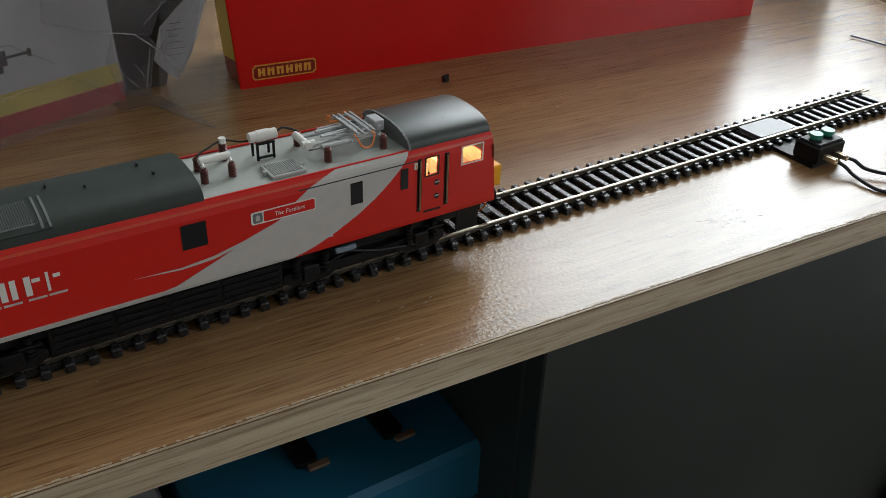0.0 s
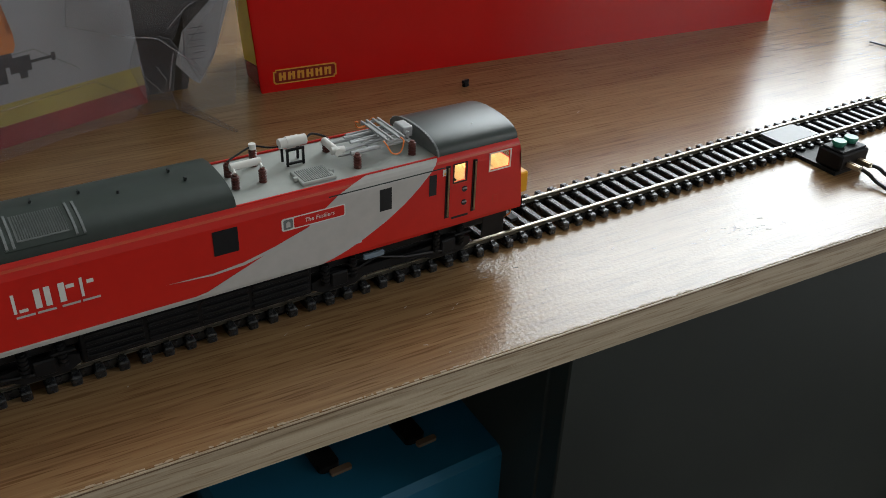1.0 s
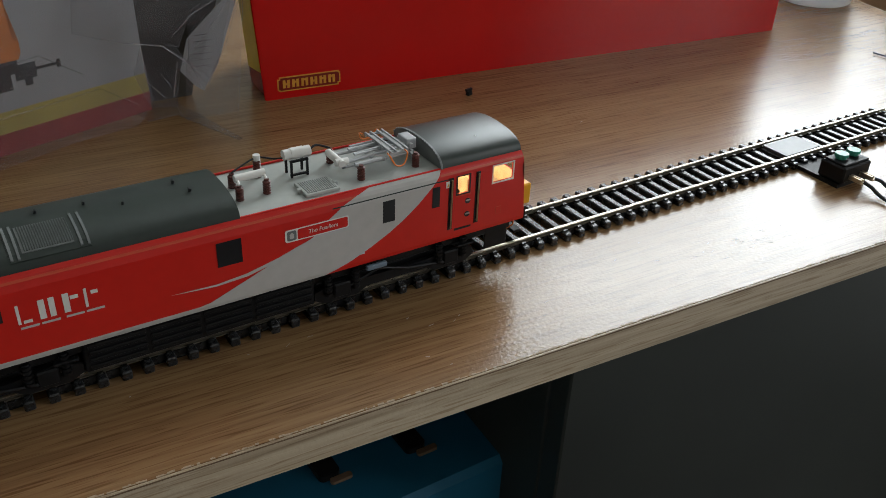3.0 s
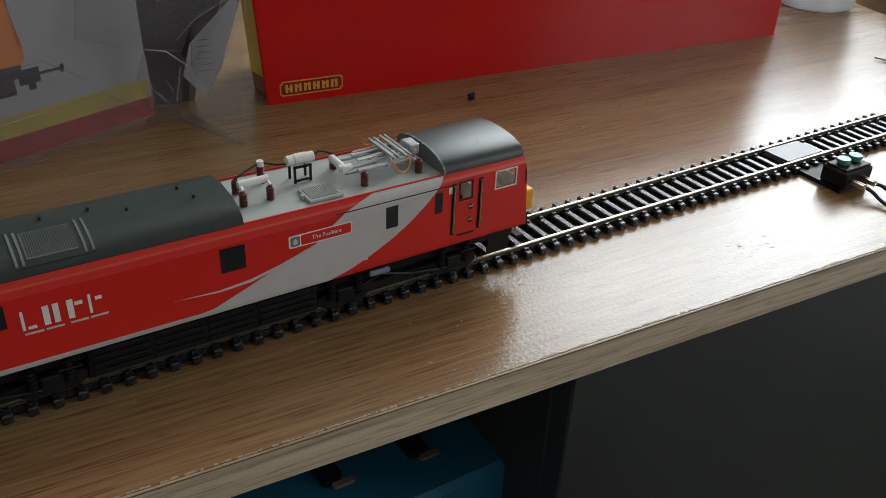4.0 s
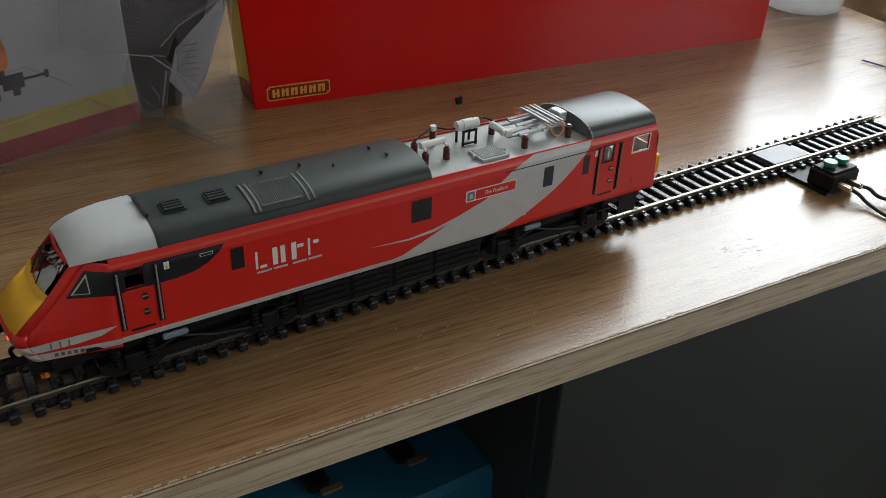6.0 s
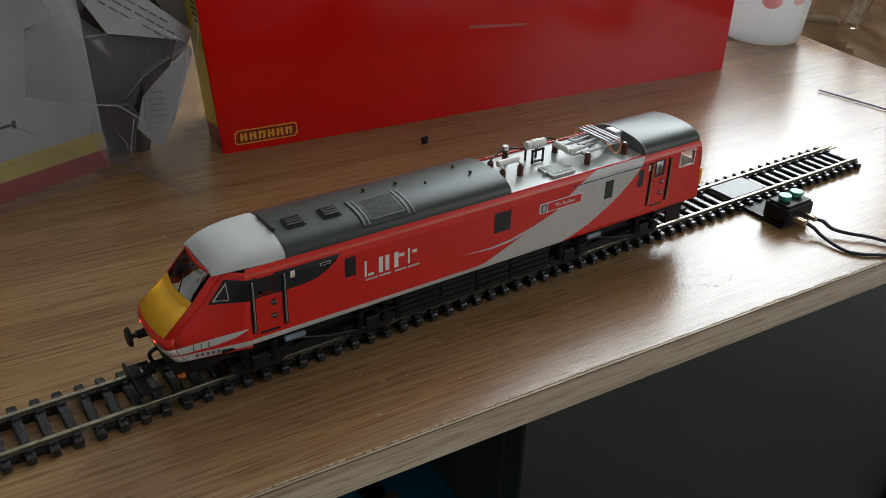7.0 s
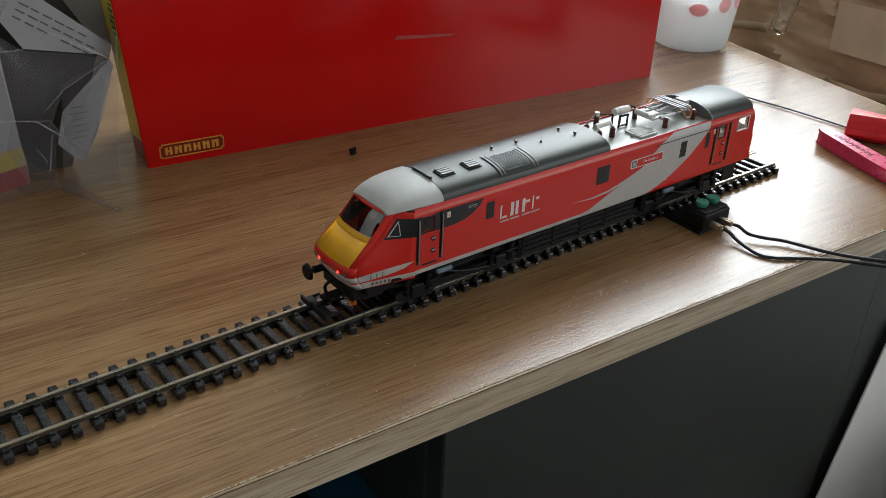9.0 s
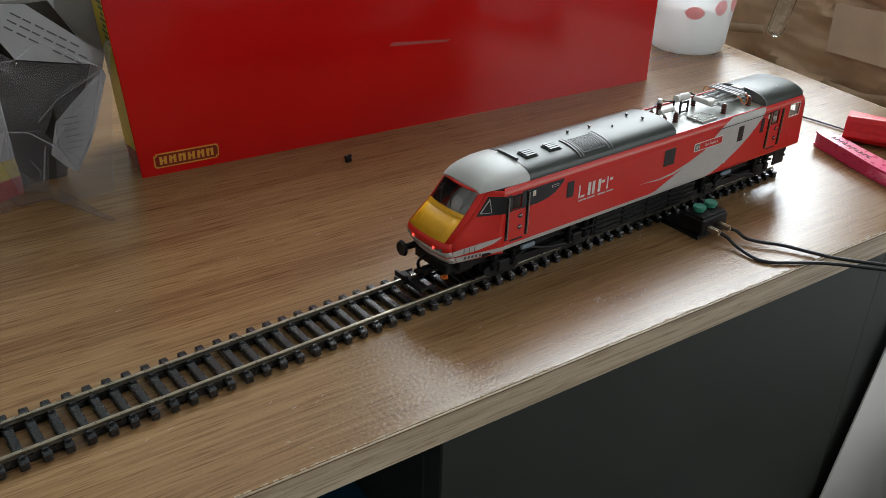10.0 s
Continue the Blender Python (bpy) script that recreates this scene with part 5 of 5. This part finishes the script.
def bogie(cx):
    b = part("bogie", boxes((cx - 31, cx + 31, -11, 11, 9.4, 13.6), bevel=0.5), M_BLACK, loco, "black bogie frame")
    for s in (-1, 1):
        o = [(-32, 9.5), (-28, 7.4), (-16, 7.4), (-12, 9.6), (12, 9.6), (16, 7.4), (28, 7.4), (32, 9.5), (32, 12.4), (24, 14.8), (12, 13.0), (-12, 13.0), (-24, 14.8), (-32, 12.4)]
        part("side_frame", prism([(x + cx, z) for x, z in o], 1.8, pose(0, s * 14.0 - (0.9), 0) @ FACE), M_BLACK, b)
        for ax in (-22, 22):
            part("axle_box", boxes((cx + ax - 3.2, cx + ax + 3.2, *sorted((s * 14.9, s * 16.2)), 9.0, 14.4), bevel=0.5), M_BLACK, b)
            for dx in (-5.2, 5.2):
                bm = bmesh.new()
                for k in range(5):
                    cyl(bm, (cx + ax + dx, s * 15.4, 11.0 + k * 1.5), (cx + ax + dx, s * 15.4, 11.9 + k * 1.5), 1.5, seg=10)
                cyl(bm, (cx + ax + dx, s * 15.4, 10.6), (cx + ax + dx, s * 15.4, 18.6), 1.05, seg=10)
                part("coil_spring", bm, M_BLACK, b)
        part("damper", boxes((cx - 13, cx - 5, *sorted((s * 15.2, s * 16.8)), 16.4, 18.4), bevel=0.4), M_BLUESTEP, b, "blue-grey damper")
        part("step", boxes((cx + 24, cx + 31, *sorted((s * 15.2, s * 17.0)), 15.4, 16.2), bevel=0.2), M_BLACK, b)
        part("brake_rod", tube([(cx - 20, s * 15.6, 12.0), (cx - 8, s * 15.8, 16.2), (cx + 4, s * 15.6, 12.4), (cx + 20, s * 15.6, 10.2)], 0.55, 6), M_BLACK, b)
        part("sand_pipe", tube([(cx + 30, s * 12, 14), (cx + 31.5, s * 10.5, 9), (cx + 30, s * 9.2, 6.6)], 0.5, 6), M_BLACK, b)
    for ax in (-22, 22):
        bm = bmesh.new()
        cyl(bm, (0, -9.6, 0), (0, 9.6, 0), 1.3, seg=10)
        for s in (-1, 1):
            cyl(bm, (0, s * 7.3, 0), (0, s * 8.1, 0), WHEEL_R + 0.9, seg=28)
            cyl(bm, (0, s * 8.1, 0), (0, s * 10.2, 0), WHEEL_R, seg=28)
            for k in range(6):
                a = k * math.tau / 6
                cyl(bm, (math.cos(a) * 3.6, s * 10.2, math.sin(a) * 3.6), (math.cos(a) * 3.6, s * 10.5, math.sin(a) * 3.6), 0.8, seg=8)
        w = part("wheelset", bm, M_TYRE, b, "steel wheelset")
        wheels.append((w, cx + ax))
    return b


bogie(-77)
bogie(62)

# ---- sleepers: one mesh shared by all of them ----


def sleeper_mesh():
    bm = bmesh.new()
    box(bm, -1.6, 1.6, -13.5, 15.4, 0, 3.4, bevel=0.45, seg=1)
    for y in (-GAUGE2, GAUGE2):
        for dy in (-1.75, 1.75):
            box(bm, -0.9, 0.9, y + dy - 0.6, y + dy + 0.6, 3.3, 4.2)
    bmesh.ops.scale(bm, vec=(MM, MM, MM), verts=bm.verts)
    me = bpy.data.meshes.new("sleeper")
    bm.to_mesh(me)
    bm.free()
    me.materials.append(M_SLEEPER)
    return me


_sm = sleeper_mesh()
_tie = boxes((-1.9, 1.9, -GAUGE2 - 1.2, -GAUGE2 + 1.2, 0.2, 3.1), (-1.9, 1.9, GAUGE2 - 1.2, GAUGE2 + 1.2, 0.2, 3.1))
bmesh.ops.scale(_tie, vec=(MM, MM, MM), verts=_tie.verts)
_tm = bpy.data.meshes.new("sleeper_web")
_tie.to_mesh(_tm)
_tie.free()
_tm.materials.append(M_SLEEPER)
_x, _k = TRACK_END - 3.0, 0
_jr = random.Random(8)
while _x > TRACK_START + 2:
    s = new("sleeper", _sm)
    s.parent = track
    s.matrix_basis = pose(_x * MM, 0, 0, 0, 0, _jr.uniform(-0.5, 0.5))
    if _k % 4 != 2:
        w = new("sleeper_web", _tm)
        w.parent = track
        w.matrix_basis = pose((_x - PITCH / 2) * MM, 0, 0)
    _x -= PITCH
    _k += 1

# ---- what moves: the locomotive, its wheels, and the cab's light board ----
RUN = [(0, -153.0), (4.05, -152.8), (4.5, -144.3), (5.0, -129.0), (5.5, -107.4), (6.0, -79.9), (6.2, -68.4), (6.75, -39.6), (7.3, -10.8), (7.5, 0.0), (8.0, 25.0), (8.5, 50.4), (9.0, 75.6), (9.5, 100.2), (10.0, 123.5)]


def run_x(t):
    """Where the locomotive stands at t, gliding through the known places."""
    ts, xs = [r[0] for r in RUN], [r[1] for r in RUN]
    if t <= ts[1]:
        return xs[0] + (xs[1] - xs[0]) * t / ts[1]
    i = min(max(j for j in range(len(ts)) if ts[j] <= t), len(ts) - 2)
    h = ts[i + 1] - ts[i]

    def slope(j):
        if j <= 1:
            return 0.0
        if j == len(ts) - 1:
            return (xs[j] - xs[j - 1]) / (ts[j] - ts[j - 1])
        return (xs[j + 1] - xs[j - 1]) / (ts[j + 1] - ts[j - 1])

    u = (t - ts[i]) / h
    return ((2 * u ** 3 - 3 * u * u + 1) * xs[i] + (u ** 3 - 2 * u * u + u) * h * slope(i) + (3 * u * u - 2 * u ** 3) * xs[i + 1] + (u ** 3 - u * u) * h * slope(i + 1))


def motions():
    times = [0.0, 2.0, 4.0] + [round(4.1 + 0.1 * k, 1) for k in range(60)]
    walk(loco, [(t, pose(run_x(t) * MM, 0, 0)) for t in times])
    for w, x in wheels:
        walk(w, [(t, pose(x * MM, 0, (RAILTOP + WHEEL_R) * MM, 0, math.degrees((run_x(t) - RUN[0][1]) / WHEEL_R), 0)) for t in times])
    at = (93.0 * MM, 0, 47.0 * MM)
    walk(lamp_board, [(0, pose(*at)), (3.2, pose(*at)), (3.25, pose(*at, 60)), (3.3, pose(*at, 120)), (3.35, pose(*at, 180)), (10, pose(*at, 180))])


motions()
